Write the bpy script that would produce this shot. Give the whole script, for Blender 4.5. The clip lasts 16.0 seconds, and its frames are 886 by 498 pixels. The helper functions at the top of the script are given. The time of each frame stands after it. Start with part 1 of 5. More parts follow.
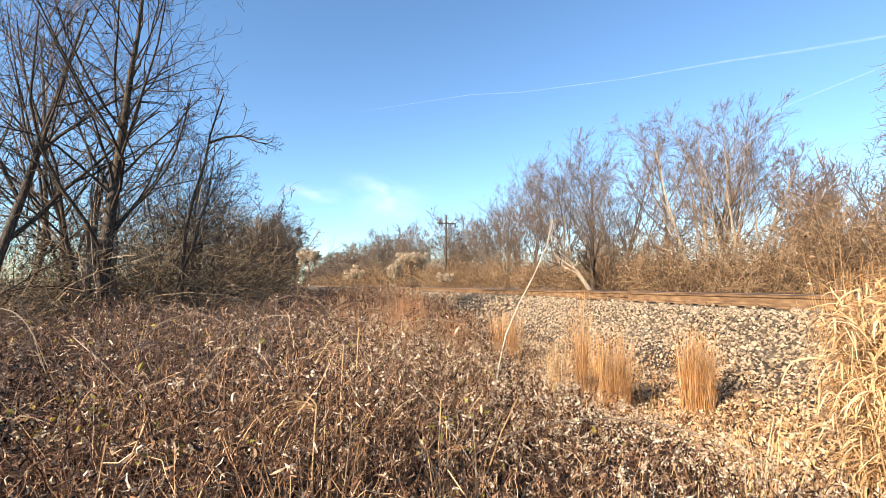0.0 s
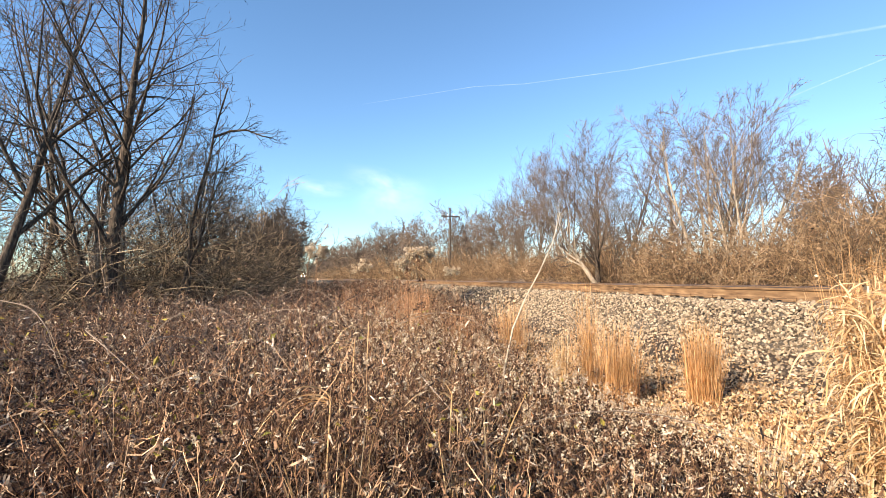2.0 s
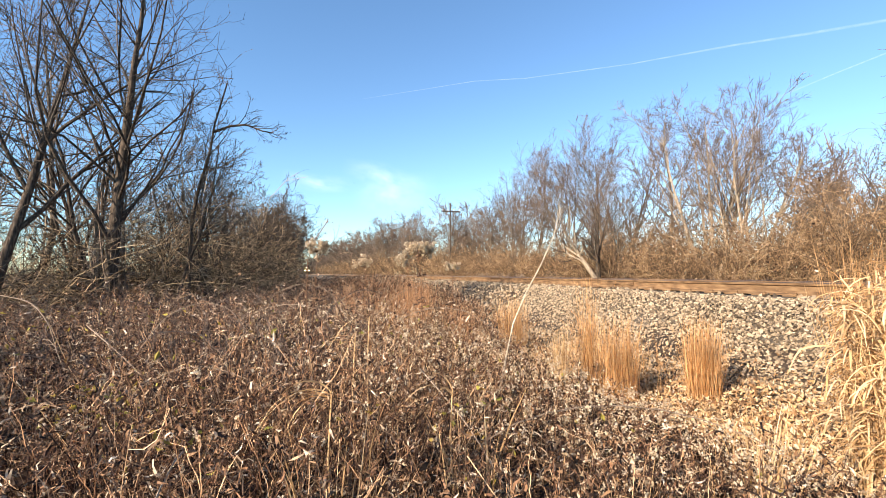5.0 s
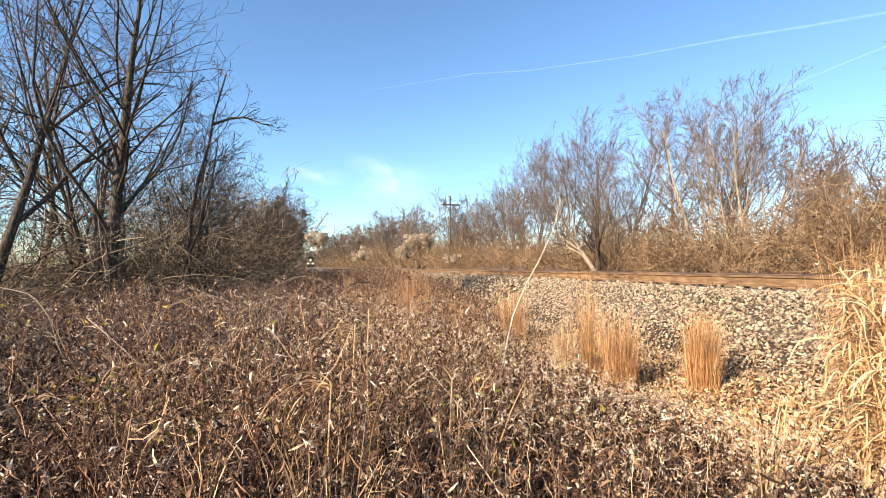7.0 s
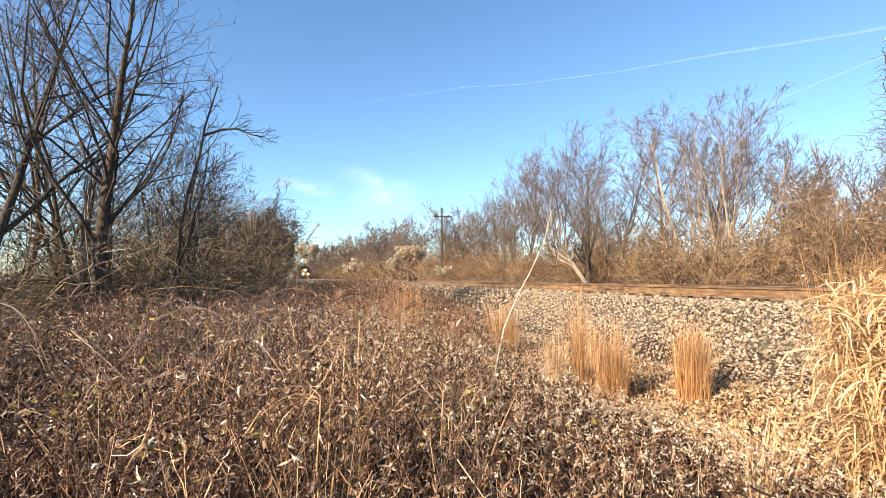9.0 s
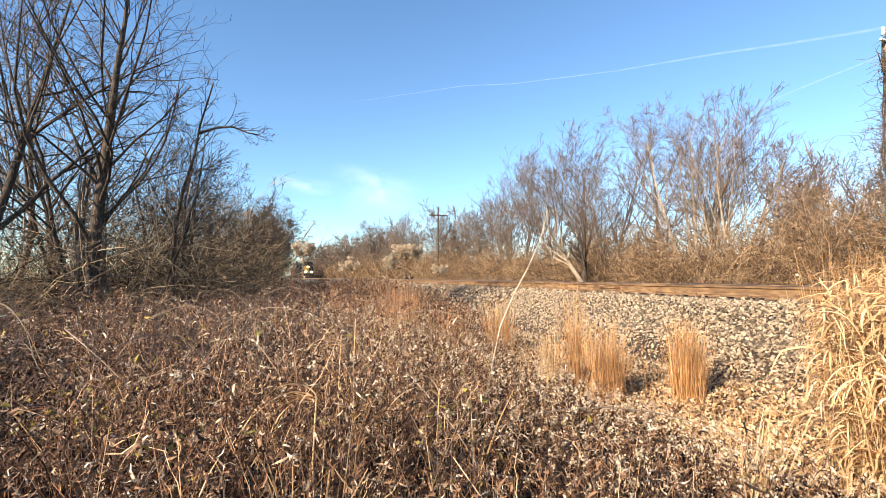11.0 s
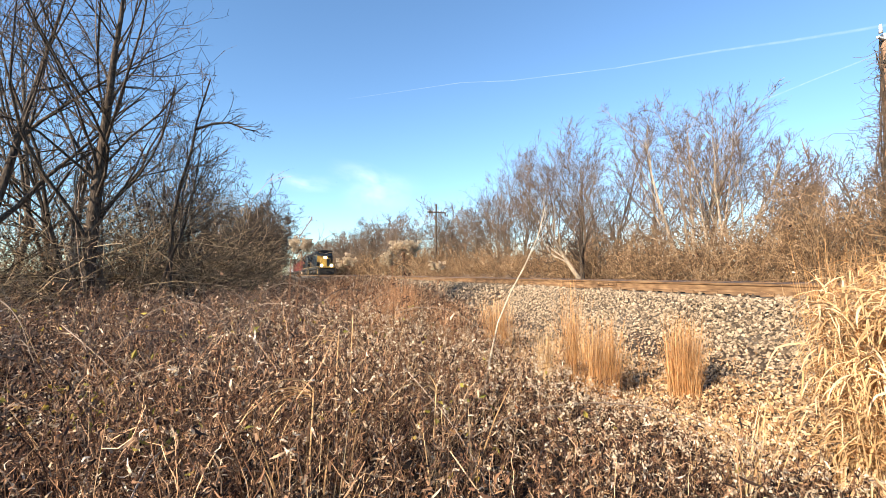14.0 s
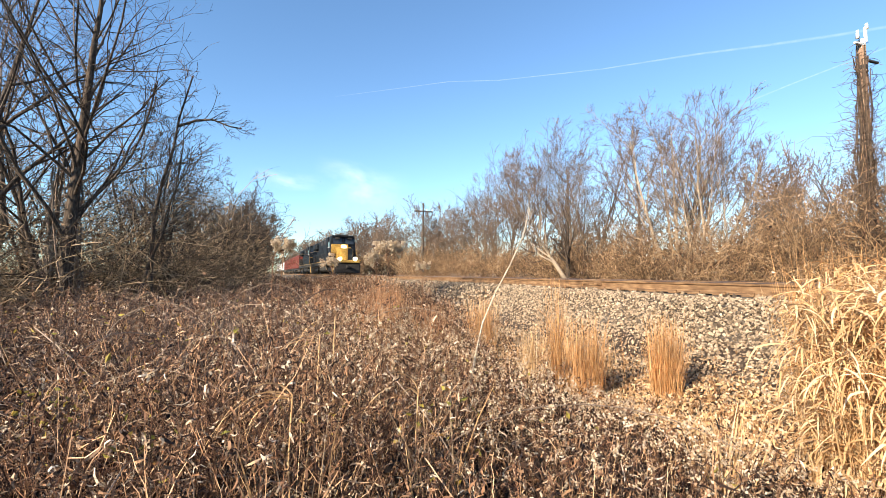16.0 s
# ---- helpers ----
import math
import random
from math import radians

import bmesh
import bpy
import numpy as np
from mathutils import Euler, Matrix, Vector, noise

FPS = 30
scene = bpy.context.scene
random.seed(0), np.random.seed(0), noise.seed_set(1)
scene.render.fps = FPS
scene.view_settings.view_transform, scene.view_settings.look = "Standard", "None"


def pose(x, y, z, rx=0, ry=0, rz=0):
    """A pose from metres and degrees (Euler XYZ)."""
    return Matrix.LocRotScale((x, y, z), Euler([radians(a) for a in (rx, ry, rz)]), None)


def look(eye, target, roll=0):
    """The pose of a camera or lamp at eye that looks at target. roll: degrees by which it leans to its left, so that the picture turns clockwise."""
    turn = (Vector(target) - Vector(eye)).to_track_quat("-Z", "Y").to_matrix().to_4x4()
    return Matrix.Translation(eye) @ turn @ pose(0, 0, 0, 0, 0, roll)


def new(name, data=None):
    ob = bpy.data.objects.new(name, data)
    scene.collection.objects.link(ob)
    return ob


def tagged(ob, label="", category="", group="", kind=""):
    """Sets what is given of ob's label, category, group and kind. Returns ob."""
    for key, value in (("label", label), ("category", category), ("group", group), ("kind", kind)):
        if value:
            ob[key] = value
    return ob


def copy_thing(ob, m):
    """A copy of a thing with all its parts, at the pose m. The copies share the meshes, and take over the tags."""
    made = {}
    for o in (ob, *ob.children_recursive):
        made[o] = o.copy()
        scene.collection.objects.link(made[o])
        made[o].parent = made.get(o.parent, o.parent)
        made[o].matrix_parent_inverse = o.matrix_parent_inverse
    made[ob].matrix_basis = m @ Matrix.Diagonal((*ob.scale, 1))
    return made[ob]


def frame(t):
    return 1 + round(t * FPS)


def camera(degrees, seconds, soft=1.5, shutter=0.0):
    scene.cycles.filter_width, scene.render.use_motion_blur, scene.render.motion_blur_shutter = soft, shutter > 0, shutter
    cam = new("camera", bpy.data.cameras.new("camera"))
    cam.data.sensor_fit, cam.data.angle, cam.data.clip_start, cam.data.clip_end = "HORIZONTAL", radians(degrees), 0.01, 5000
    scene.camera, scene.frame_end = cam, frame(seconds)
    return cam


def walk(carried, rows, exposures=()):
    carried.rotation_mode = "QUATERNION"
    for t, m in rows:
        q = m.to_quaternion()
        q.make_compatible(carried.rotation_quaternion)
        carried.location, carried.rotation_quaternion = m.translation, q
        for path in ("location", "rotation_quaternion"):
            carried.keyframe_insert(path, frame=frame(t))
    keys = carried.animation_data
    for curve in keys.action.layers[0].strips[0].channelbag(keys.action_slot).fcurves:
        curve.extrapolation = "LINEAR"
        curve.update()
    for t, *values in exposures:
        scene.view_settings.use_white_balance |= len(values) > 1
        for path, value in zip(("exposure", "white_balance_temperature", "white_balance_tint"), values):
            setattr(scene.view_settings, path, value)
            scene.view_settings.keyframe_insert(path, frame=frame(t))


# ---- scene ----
cam = camera(87.8, 16.0, soft=0.5)
walk(cam, [
    (0, pose(0.0313, -0.0034, 1.5025, 94.547, -0.181, -16.912)),
    (0.5, pose(0.0310, -0.0034, 1.5030, 94.526, -0.150, -16.821)),
    (1, pose(0.0169, -0.0078, 1.5095, 94.213, -0.079, -16.573)),
    (1.5, pose(-0.0004, -0.0118, 1.5135, 93.828, -0.111, -16.496)),
    (2, pose(-0.0027, -0.0088, 1.5095, 93.674, -0.009, -16.435)),
    (2.5, pose(0.0029, -0.0051, 1.5092, 93.676, 0.001, -16.427)),
    (3, pose(0.0032, -0.0105, 1.5081, 93.619, 0.092, -16.404)),
    (3.5, pose(-0.0020, -0.0121, 1.5076, 93.494, 0.049, -16.413)),
    (4, pose(-0.0056, -0.0077, 1.5096, 93.355, -0.009, -16.423)),
    (6.5, pose(0.0011, -0.0028, 1.5027, 92.471, 0.022, -16.368)),
    (7, pose(-0.0000, 0.0000, 1.5000, 92.248, 0.000, -16.400)),
    (7.5, pose(0.0020, 0.0004, 1.5014, 92.206, 0.004, -16.532)),
    (8, pose(0.0065, -0.0008, 1.4959, 92.914, 0.034, -16.907)),
    (8.5, pose(0.0053, -0.0011, 1.4999, 93.458, 0.049, -17.258)),
    (9, pose(0.0015, -0.0019, 1.5017, 93.691, -0.002, -17.457)),
    (11.5, pose(0.0032, 0.0025, 1.4960, 93.520, -0.051, -17.949)),
    (12, pose(0.0037, 0.0058, 1.4933, 93.484, -0.062, -17.958)),
    (12.5, pose(0.0044, 0.0047, 1.4921, 93.420, -0.101, -17.937)),
    (13, pose(-0.0005, 0.0017, 1.4934, 93.296, -0.100, -17.940)),
    (13.5, pose(0.0004, -0.0003, 1.4925, 93.207, -0.122, -18.035)),
    (14, pose(0.0041, -0.0004, 1.4926, 93.201, -0.138, -18.190)),
    (14.5, pose(0.0115, -0.0001, 1.4923, 93.313, -0.124, -18.480)),
    (15, pose(0.0128, -0.0025, 1.4915, 93.363, -0.099, -18.941)),
    (15.5, pose(0.0153, 0.0072, 1.4944, 93.271, -0.150, -19.466)),
    (16, pose(0.0301, 0.0044, 1.5062, 93.081, -0.194, -19.780)),
])

# ---------- world and sun ----------
SUN_AZ, SUN_EL = radians(246), radians(27)      # azimuth from +Y towards +X, elevation
sun_way = Vector((math.sin(SUN_AZ) * math.cos(SUN_EL), math.cos(SUN_AZ) * math.cos(SUN_EL), math.sin(SUN_EL)))
world = bpy.data.worlds.new("sky")
scene.world = world
world.use_nodes = True
wn = world.node_tree
sky = wn.nodes.new("ShaderNodeTexSky")
sky.sky_type = "NISHITA"
sky.sun_disc = False
sky.sun_elevation = SUN_EL
sky.sun_rotation = SUN_AZ
sky.altitude, sky.air_density, sky.dust_density, sky.ozone_density = 400, 1.1, 0.0, 2.0
wn.nodes["Background"].inputs["Strength"].default_value = 0.087
tint = wn.nodes.new("ShaderNodeMix")
tint.data_type, tint.blend_type = "RGBA", "MULTIPLY"
tint.inputs["Factor"].default_value = 1.0
tint.inputs["B"].default_value = (0.785, 0.965, 1.09, 1)
wn.links.new(sky.outputs[0], tint.inputs["A"])
wn.links.new(tint.outputs["Result"], wn.nodes["Background"].inputs["Color"])
sun = new("sun", bpy.data.lights.new("sun", "SUN"))
sun.data.energy, sun.data.angle, sun.data.color = 5.0, radians(0.5), (1.0, 0.86, 0.68)
sun.matrix_world = look(sun_way * 50, (0, 0, 0))
scene.view_settings.exposure = 1.42


# ---------- materials ----------
def mat(name, colors, scale=8.0, rough=0.8, bump=0.3, metal=0.0, detail=6.0, coarse=0.6, by="noise", coords="Object", spec=0.3, stretch=(1, 1, 1)):
    """Procedural surface: a fine noise picks from the colours, a coarse one stains it; by='island' varies piece by piece."""
    m = bpy.data.materials.new(name)
    m.use_nodes = True
    nt = m.node_tree
    p = nt.nodes["Principled BSDF"]
    p.inputs["Roughness"].default_value, p.inputs["Metallic"].default_value = rough, metal
    p.inputs["Specular IOR Level"].default_value = spec
    tc = nt.nodes.new("ShaderNodeTexCoord")
    mp = nt.nodes.new("ShaderNodeMapping")
    mp.inputs["Scale"].default_value = stretch
    nt.links.new(tc.outputs[coords], mp.inputs["Vector"])
    fine = nt.nodes.new("ShaderNodeTexNoise")
    fine.inputs["Scale"].default_value, fine.inputs["Detail"].default_value = scale, detail
    nt.links.new(mp.outputs[0], fine.inputs["Vector"])
    ramp = nt.nodes.new("ShaderNodeValToRGB")
    lo, hi = (0.3, 0.7) if by == "noise" else (0.0, 1.0)
    while len(ramp.color_ramp.elements) < len(colors):
        ramp.color_ramp.elements.new(0.5)
    for i, c in enumerate(colors):
        e = ramp.color_ramp.elements[i]
        e.position = lo + (hi - lo) * i / max(1, len(colors) - 1)
        e.color = (*c, 1)
    if by == "island":
        g = nt.nodes.new("ShaderNodeNewGeometry")
        nt.links.new(g.outputs["Random Per Island"], ramp.inputs[0])
    elif by == "object":
        g = nt.nodes.new("ShaderNodeObjectInfo")
        nt.links.new(g.outputs["Random"], ramp.inputs[0])
    else:
        nt.links.new(fine.outputs[0], ramp.inputs[0])
    wide = nt.nodes.new("ShaderNodeTexNoise")
    wide.inputs["Scale"].default_value, wide.inputs["Detail"].default_value = scale * 0.13, 3
    nt.links.new(mp.outputs[0], wide.inputs["Vector"])
    mr = nt.nodes.new("ShaderNodeMapRange")
    mr.inputs["From Min"].default_value, mr.inputs["From Max"].default_value = 0.3, 0.7
    mr.inputs["To Min"].default_value, mr.inputs["To Max"].default_value = coarse, 1.15
    nt.links.new(wide.outputs[0], mr.inputs["Value"])
    mul = nt.nodes.new("ShaderNodeMix")
    mul.data_type, mul.blend_type = "RGBA", "MULTIPLY"
    mul.inputs["Factor"].default_value = 1.0
    nt.links.new(ramp.outputs[0], mul.inputs["A"])
    nt.links.new(mr.outputs[0], mul.inputs["B"])
    nt.links.new(mul.outputs["Result"], p.inputs["Base Color"])
    if bump:
        b = nt.nodes.new("ShaderNodeBump")
        b.inputs["Strength"].default_value, b.inputs["Distance"].default_value = bump, 0.02
        nt.links.new(fine.outputs[0], b.inputs["Height"])
        nt.links.new(b.outputs[0], p.inputs["Normal"])
    return m


def thin(m, amount=0.3):
    """Lets a part of the light through a dry leaf."""
    nt = m.node_tree
    p, out = nt.nodes["Principled BSDF"], nt.nodes["Material Output"]
    tr = nt.nodes.new("ShaderNodeBsdfTranslucent")
    mix = nt.nodes.new("ShaderNodeMixShader")
    mix.inputs[0].default_value = amount
    col = p.inputs["Base Color"].links[0].from_socket
    nt.links.new(col, tr.inputs["Color"])
    nt.links.new(p.outputs[0], mix.inputs[1])
    nt.links.new(tr.outputs[0], mix.inputs[2])
    nt.links.new(mix.outputs[0], out.inputs["Surface"])
    return m


def glow(name, color, strength):
    m = bpy.data.materials.new(name)
    m.use_nodes = True
    p = m.node_tree.nodes["Principled BSDF"]
    p.inputs["Base Color"].default_value = (*color, 1)
    p.inputs["Emission Color"].default_value = (*color, 1)
    p.inputs["Emission Strength"].default_value = strength
    return m


def vapour(name, stretch, lo, hi, peak, edge=0.5):
    """Thin white ice cloud that fades to its rims."""
    m = bpy.data.materials.new(name)
    m.use_nodes = True
    nt = m.node_tree
    nt.nodes.remove(nt.nodes["Principled BSDF"])
    tc = nt.nodes.new("ShaderNodeTexCoord")
    mp = nt.nodes.new("ShaderNodeMapping")
    mp.inputs["Scale"].default_value = stretch
    nz = nt.nodes.new("ShaderNodeTexNoise")
    nz.inputs["Scale"].default_value, nz.inputs["Detail"].default_value, nz.inputs["Roughness"].default_value = 1.0, 7, 0.6
    nt.links.new(tc.outputs["UV"], mp.inputs[0])
    nt.links.new(mp.outputs[0], nz.inputs["Vector"])
    mr = nt.nodes.new("ShaderNodeMapRange")
    mr.inputs["From Min"].default_value, mr.inputs["From Max"].default_value, mr.inputs["To Max"].default_value = lo, hi, peak
    nt.links.new(nz.outputs[0], mr.inputs[0])
    sep = nt.nodes.new("ShaderNodeSeparateXYZ")
    nt.links.new(tc.outputs["UV"], sep.inputs[0])
    last = mr.outputs[0]
    for axis in (0, 1):
        # 4u(1-u), raised
        a = nt.nodes.new("ShaderNodeMath")
        a.operation = "SUBTRACT"
        a.inputs[0].default_value = 1.0
        nt.links.new(sep.outputs[axis], a.inputs[1])
        b = nt.nodes.new("ShaderNodeMath")
        b.operation = "MULTIPLY"
        nt.links.new(sep.outputs[axis], b.inputs[0])
        nt.links.new(a.outputs[0], b.inputs[1])
        c = nt.nodes.new("ShaderNodeMath")
        c.operation = "MULTIPLY"
        c.inputs[1].default_value = 4.0
        nt.links.new(b.outputs[0], c.inputs[0])
        e = nt.nodes.new("ShaderNodeMath")
        e.operation = "POWER"
        e.inputs[1].default_value = edge if axis == 0 else 1.5
        e.use_clamp = True
        nt.links.new(c.outputs[0], e.inputs[0])
        f = nt.nodes.new("ShaderNodeMath")
        f.operation = "MULTIPLY"
        nt.links.new(last, f.inputs[0])
        nt.links.new(e.outputs[0], f.inputs[1])
        last = f.outputs[0]
    em = nt.nodes.new("ShaderNodeEmission")
    em.inputs["Color"].default_value = (0.9, 0.95, 1.0, 1)
    em.inputs["Strength"].default_value = 0.75
    tp = nt.nodes.new("ShaderNodeBsdfTransparent")
    mix = nt.nodes.new("ShaderNodeMixShader")
    nt.links.new(last, mix.inputs[0])
    nt.links.new(tp.outputs[0], mix.inputs[1])
    nt.links.new(em.outputs[0], mix.inputs[2])
    nt.links.new(mix.outputs[0], nt.nodes["Material Output"].inputs["Surface"])
    return m


M_SOIL = mat("dry_soil", [(0.02, 0.013, 0.008), (0.045, 0.03, 0.02), (0.09, 0.062, 0.04)], 14, 0.95, 0.8)
M_BALLAST = mat("ballast_bed", [(0.03, 0.025, 0.02), (0.09, 0.07, 0.052), (0.18, 0.145, 0.105)], 22, 0.95, 1.0, detail=4)
M_STONE = mat("crushed_limestone", [(0.05, 0.036, 0.024), (0.13, 0.094, 0.062), (0.23, 0.167, 0.106), (0.32, 0.238, 0.157), (0.46, 0.356, 0.245), (0.15, 0.111, 0.078)], 40, 0.9, 0.4, by="island", coarse=0.8)
M_STONE_ONE = mat("crushed_limestone_piece", [(0.13, 0.094, 0.06), (0.25, 0.183, 0.118), (0.34, 0.255, 0.17), (0.5, 0.395, 0.28)], 40, 0.9, 0.4, by="object", coarse=0.8)
M_RUST = mat("rusted_rail_steel", [(0.08, 0.043, 0.021), (0.17, 0.097, 0.048), (0.26, 0.16, 0.082)], 18, 0.85, 0.25, coarse=0.75, stretch=(1, 0.2, 1))
M_HEAD = mat("worn_rail_head", [(0.09, 0.075, 0.075), (0.16, 0.135, 0.13)], 30, 0.38, 0.1, metal=0.8)
M_TIE = mat("creosoted_tie", [(0.03, 0.024, 0.018), (0.09, 0.07, 0.05), (0.17, 0.14, 0.11)], 25, 0.9, 0.6, stretch=(0.15, 1, 1))
M_BARK = mat("grey_brown_bark", [(0.06, 0.045, 0.034), (0.14, 0.108, 0.08), (0.25, 0.2, 0.15)], 30, 0.9, 0.8, stretch=(1, 1, 0.25))
M_BARK_PALE = mat("pale_bark", [(0.22, 0.165, 0.115), (0.38, 0.295, 0.21), (0.52, 0.42, 0.31)], 30, 0.9, 0.6, stretch=(1, 1, 0.25))
# dark bark; on the trees beside the field it also carries their shade
M_BARK_DARK = mat("dark_bark", [(0.028, 0.02, 0.014), (0.07, 0.05, 0.036), (0.15, 0.11, 0.08)], 30, 0.92, 0.9, stretch=(1, 1, 0.25))
M_TWIG = mat("bare_twigs", [(0.05, 0.034, 0.024), (0.1, 0.068, 0.047), (0.18, 0.125, 0.085)], 6, 0.85, 0.0, by="island")
M_TWIG_PALE = mat("pale_twigs", [(0.075, 0.05, 0.036), (0.15, 0.102, 0.073), (0.27, 0.19, 0.132)], 6, 0.85, 0.0, by="island")
# twigs darkened in colour for the shade on the trees beside the field
M_TWIG_SHADE = mat("shade_dark_twigs", [(0.03, 0.021, 0.015), (0.06, 0.042, 0.03), (0.1, 0.07, 0.048), (0.17, 0.12, 0.08)], 6, 0.85, 0.0, by="island")
M_THICKET = mat("thicket_canes", [(0.06, 0.034, 0.018), (0.12, 0.07, 0.036), (0.2, 0.118, 0.06), (0.34, 0.21, 0.11), (0.48, 0.32, 0.18)], 6, 0.85, 0.0, by="island")
# darker version of the thicket canes, with the thicket's inner shade in its colours
M_THICKET_SHADE = mat("shaded_thicket_canes", [(0.022, 0.015, 0.009), (0.05, 0.034, 0.02), (0.1, 0.068, 0.04), (0.2, 0.138, 0.08), (0.36, 0.25, 0.145), (0.5, 0.36, 0.22)], 6, 0.85, 0.0, by="island")
M_VINE = mat("dead_vines", [(0.13, 0.095, 0.07), (0.26, 0.19, 0.14), (0.36, 0.27, 0.19)], 9, 0.85, 0.0, by="island")
# weed and leaf ramps pushed apart: gap shade and sunlit highlights put into colour
M_WEED = mat("weed_stems", [(0.018, 0.008, 0.005), (0.045, 0.019, 0.010), (0.11, 0.05, 0.026), (0.23, 0.115, 0.059), (0.4, 0.225, 0.12), (0.64, 0.42, 0.25)], 9, 0.8, 0.0, by="island", coarse=0.55)
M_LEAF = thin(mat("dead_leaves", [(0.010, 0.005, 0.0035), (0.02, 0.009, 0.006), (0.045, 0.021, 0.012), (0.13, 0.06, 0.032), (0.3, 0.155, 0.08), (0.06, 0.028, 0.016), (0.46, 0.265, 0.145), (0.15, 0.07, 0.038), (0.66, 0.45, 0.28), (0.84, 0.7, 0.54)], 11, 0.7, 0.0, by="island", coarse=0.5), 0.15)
M_STALK = mat("dry_stalks", [(0.14, 0.07, 0.036), (0.28, 0.155, 0.08), (0.45, 0.28, 0.15), (0.62, 0.43, 0.25)], 9, 0.8, 0.0, by="island", coarse=0.6)
M_PLUME = mat("grey_brown_plumes", [(0.05, 0.034, 0.026), (0.1, 0.068, 0.052), (0.17, 0.115, 0.088), (0.28, 0.195, 0.145)], 9, 0.9, 0.0, by="island", coarse=0.6)
# leaf tones kept almost black to paint the shade inside the weeds
M_GAP_SHADE = mat("rotting_leaves", [(0.009, 0.005, 0.0035), (0.02, 0.01, 0.006), (0.04, 0.02, 0.011)], 11, 0.85, 0.0, by="island")
M_LEAF_GOLD = thin(mat("yellowing_leaves", [(0.3, 0.2, 0.03), (0.38, 0.3, 0.06), (0.26, 0.24, 0.05), (0.33, 0.1, 0.05)], 60, 0.7, 0.2, by="island"), 0.3)
M_GRASS = thin(mat("golden_grass", [(0.42, 0.2, 0.07), (0.58, 0.3, 0.115), (0.7, 0.4, 0.175), (0.78, 0.51, 0.27)], 20, 0.7, 0.0, by="island"), 0.3)
M_STRAW = thin(mat("straw", [(0.46, 0.27, 0.12), (0.62, 0.39, 0.185), (0.76, 0.52, 0.28), (0.85, 0.64, 0.4)], 20, 0.7, 0.0, by="island"), 0.3)
M_REDGRASS = thin(mat("russet_grass", [(0.36, 0.17, 0.08), (0.5, 0.25, 0.12), (0.64, 0.36, 0.18)], 20, 0.7, 0.0, by="island"), 0.3)
M_FLUFF = thin(mat("seed_fluff", [(0.44, 0.31, 0.185), (0.62, 0.475, 0.32), (0.8, 0.68, 0.51)], 60, 0.9, 0.0, by="island"), 0.35)
M_LITTER = thin(mat("fallen_leaves", [(0.14, 0.07, 0.035), (0.34, 0.19, 0.09), (0.54, 0.33, 0.16), (0.68, 0.46, 0.26), (0.76, 0.58, 0.38)], 50, 0.8, 0.2, by="island"), 0.2)
M_PALEWOOD = mat("bleached_wood", [(0.34, 0.27, 0.19), (0.5, 0.41, 0.3), (0.6, 0.52, 0.4)], 40, 0.8, 0.3)
M_POLE = mat("weathered_pole", [(0.16, 0.095, 0.06), (0.26, 0.165, 0.11), (0.36, 0.25, 0.17)], 20, 0.9, 0.6, stretch=(1, 1, 0.1))
M_INSUL = mat("white_porcelain", [(0.62, 0.6, 0.56), (0.78, 0.76, 0.72)], 20, 0.35, 0.05)
M_NAVY = mat("navy_paint", [(0.005, 0.008, 0.012), (0.009, 0.013, 0.019), (0.022, 0.024, 0.026)], 6, 0.65, 0.05, spec=0.12)
M_YELLOW = mat("yellow_paint", [(0.2, 0.115, 0.025), (0.36, 0.215, 0.045), (0.42, 0.27, 0.08)], 6, 0.5, 0.05)
M_DARKSTEEL = mat("grimy_steel", [(0.012, 0.011, 0.01), (0.03, 0.027, 0.024), (0.06, 0.052, 0.045)], 9, 0.7, 0.2)
M_GLASS = mat("cab_glass", [(0.015, 0.02, 0.025), (0.03, 0.035, 0.04)], 3, 0.08, 0.0, spec=0.6)
M_REDCAR = mat("red_wagon_paint", [(0.09, 0.02, 0.014), (0.15, 0.032, 0.022), (0.21, 0.055, 0.04)], 5, 0.6, 0.1)
M_GREYCAR = mat("pale_wagon_paint", [(0.38, 0.37, 0.36), (0.52, 0.5, 0.48), (0.6, 0.58, 0.55)], 5, 0.6, 0.1)
M_LAMP = glow("lit_headlight", (1.0, 0.86, 0.55), 14)
M_CONTRAIL = vapour("contrail_ice", (40, 0.6, 1), 0.2, 0.8, 0.23, edge=0.3)
M_CIRRUS = vapour("cirrus_ice", (2.2, 1.6, 1), 0.35, 0.95, 0.5, edge=1.6)


# ---------- mesh helpers ----------
def rng_of(seed):
    return np.random.default_rng(seed)


def mesh_np(name, groups, material, smooth=False):
    """One mesh out of (vertices, faces) arrays; the faces of a group all have as many corners."""
    me = bpy.data.meshes.new(name)
    base, vs, loops, starts = 0, [], [], []
    at = 0
    for v, f in groups:
        v = np.asarray(v, float).reshape(-1, 3)
        f = np.asarray(f, int)
        vs.append(v)
        loops.append((f + base).ravel())
        starts.append(at + np.arange(len(f)) * f.shape[1])
        at += f.size
        base += len(v)
    v, l, s = np.concatenate(vs), np.concatenate(loops), np.concatenate(starts)
    me.vertices.add(len(v))
    me.vertices.foreach_set("co", v.astype(np.float32).ravel())
    me.loops.add(len(l))
    me.loops.foreach_set("vertex_index", l.astype(np.int32))
    me.polygons.add(len(s))
    me.polygons.foreach_set("loop_start", s.astype(np.int32))
    me.polygons.foreach_set("use_smooth", np.full(len(s), smooth))
    me.update(calc_edges=True)
    me.materials.append(material)
    return me


def unit(a):
    return a / (np.linalg.norm(a, axis=-1, keepdims=True) + 1e-9)


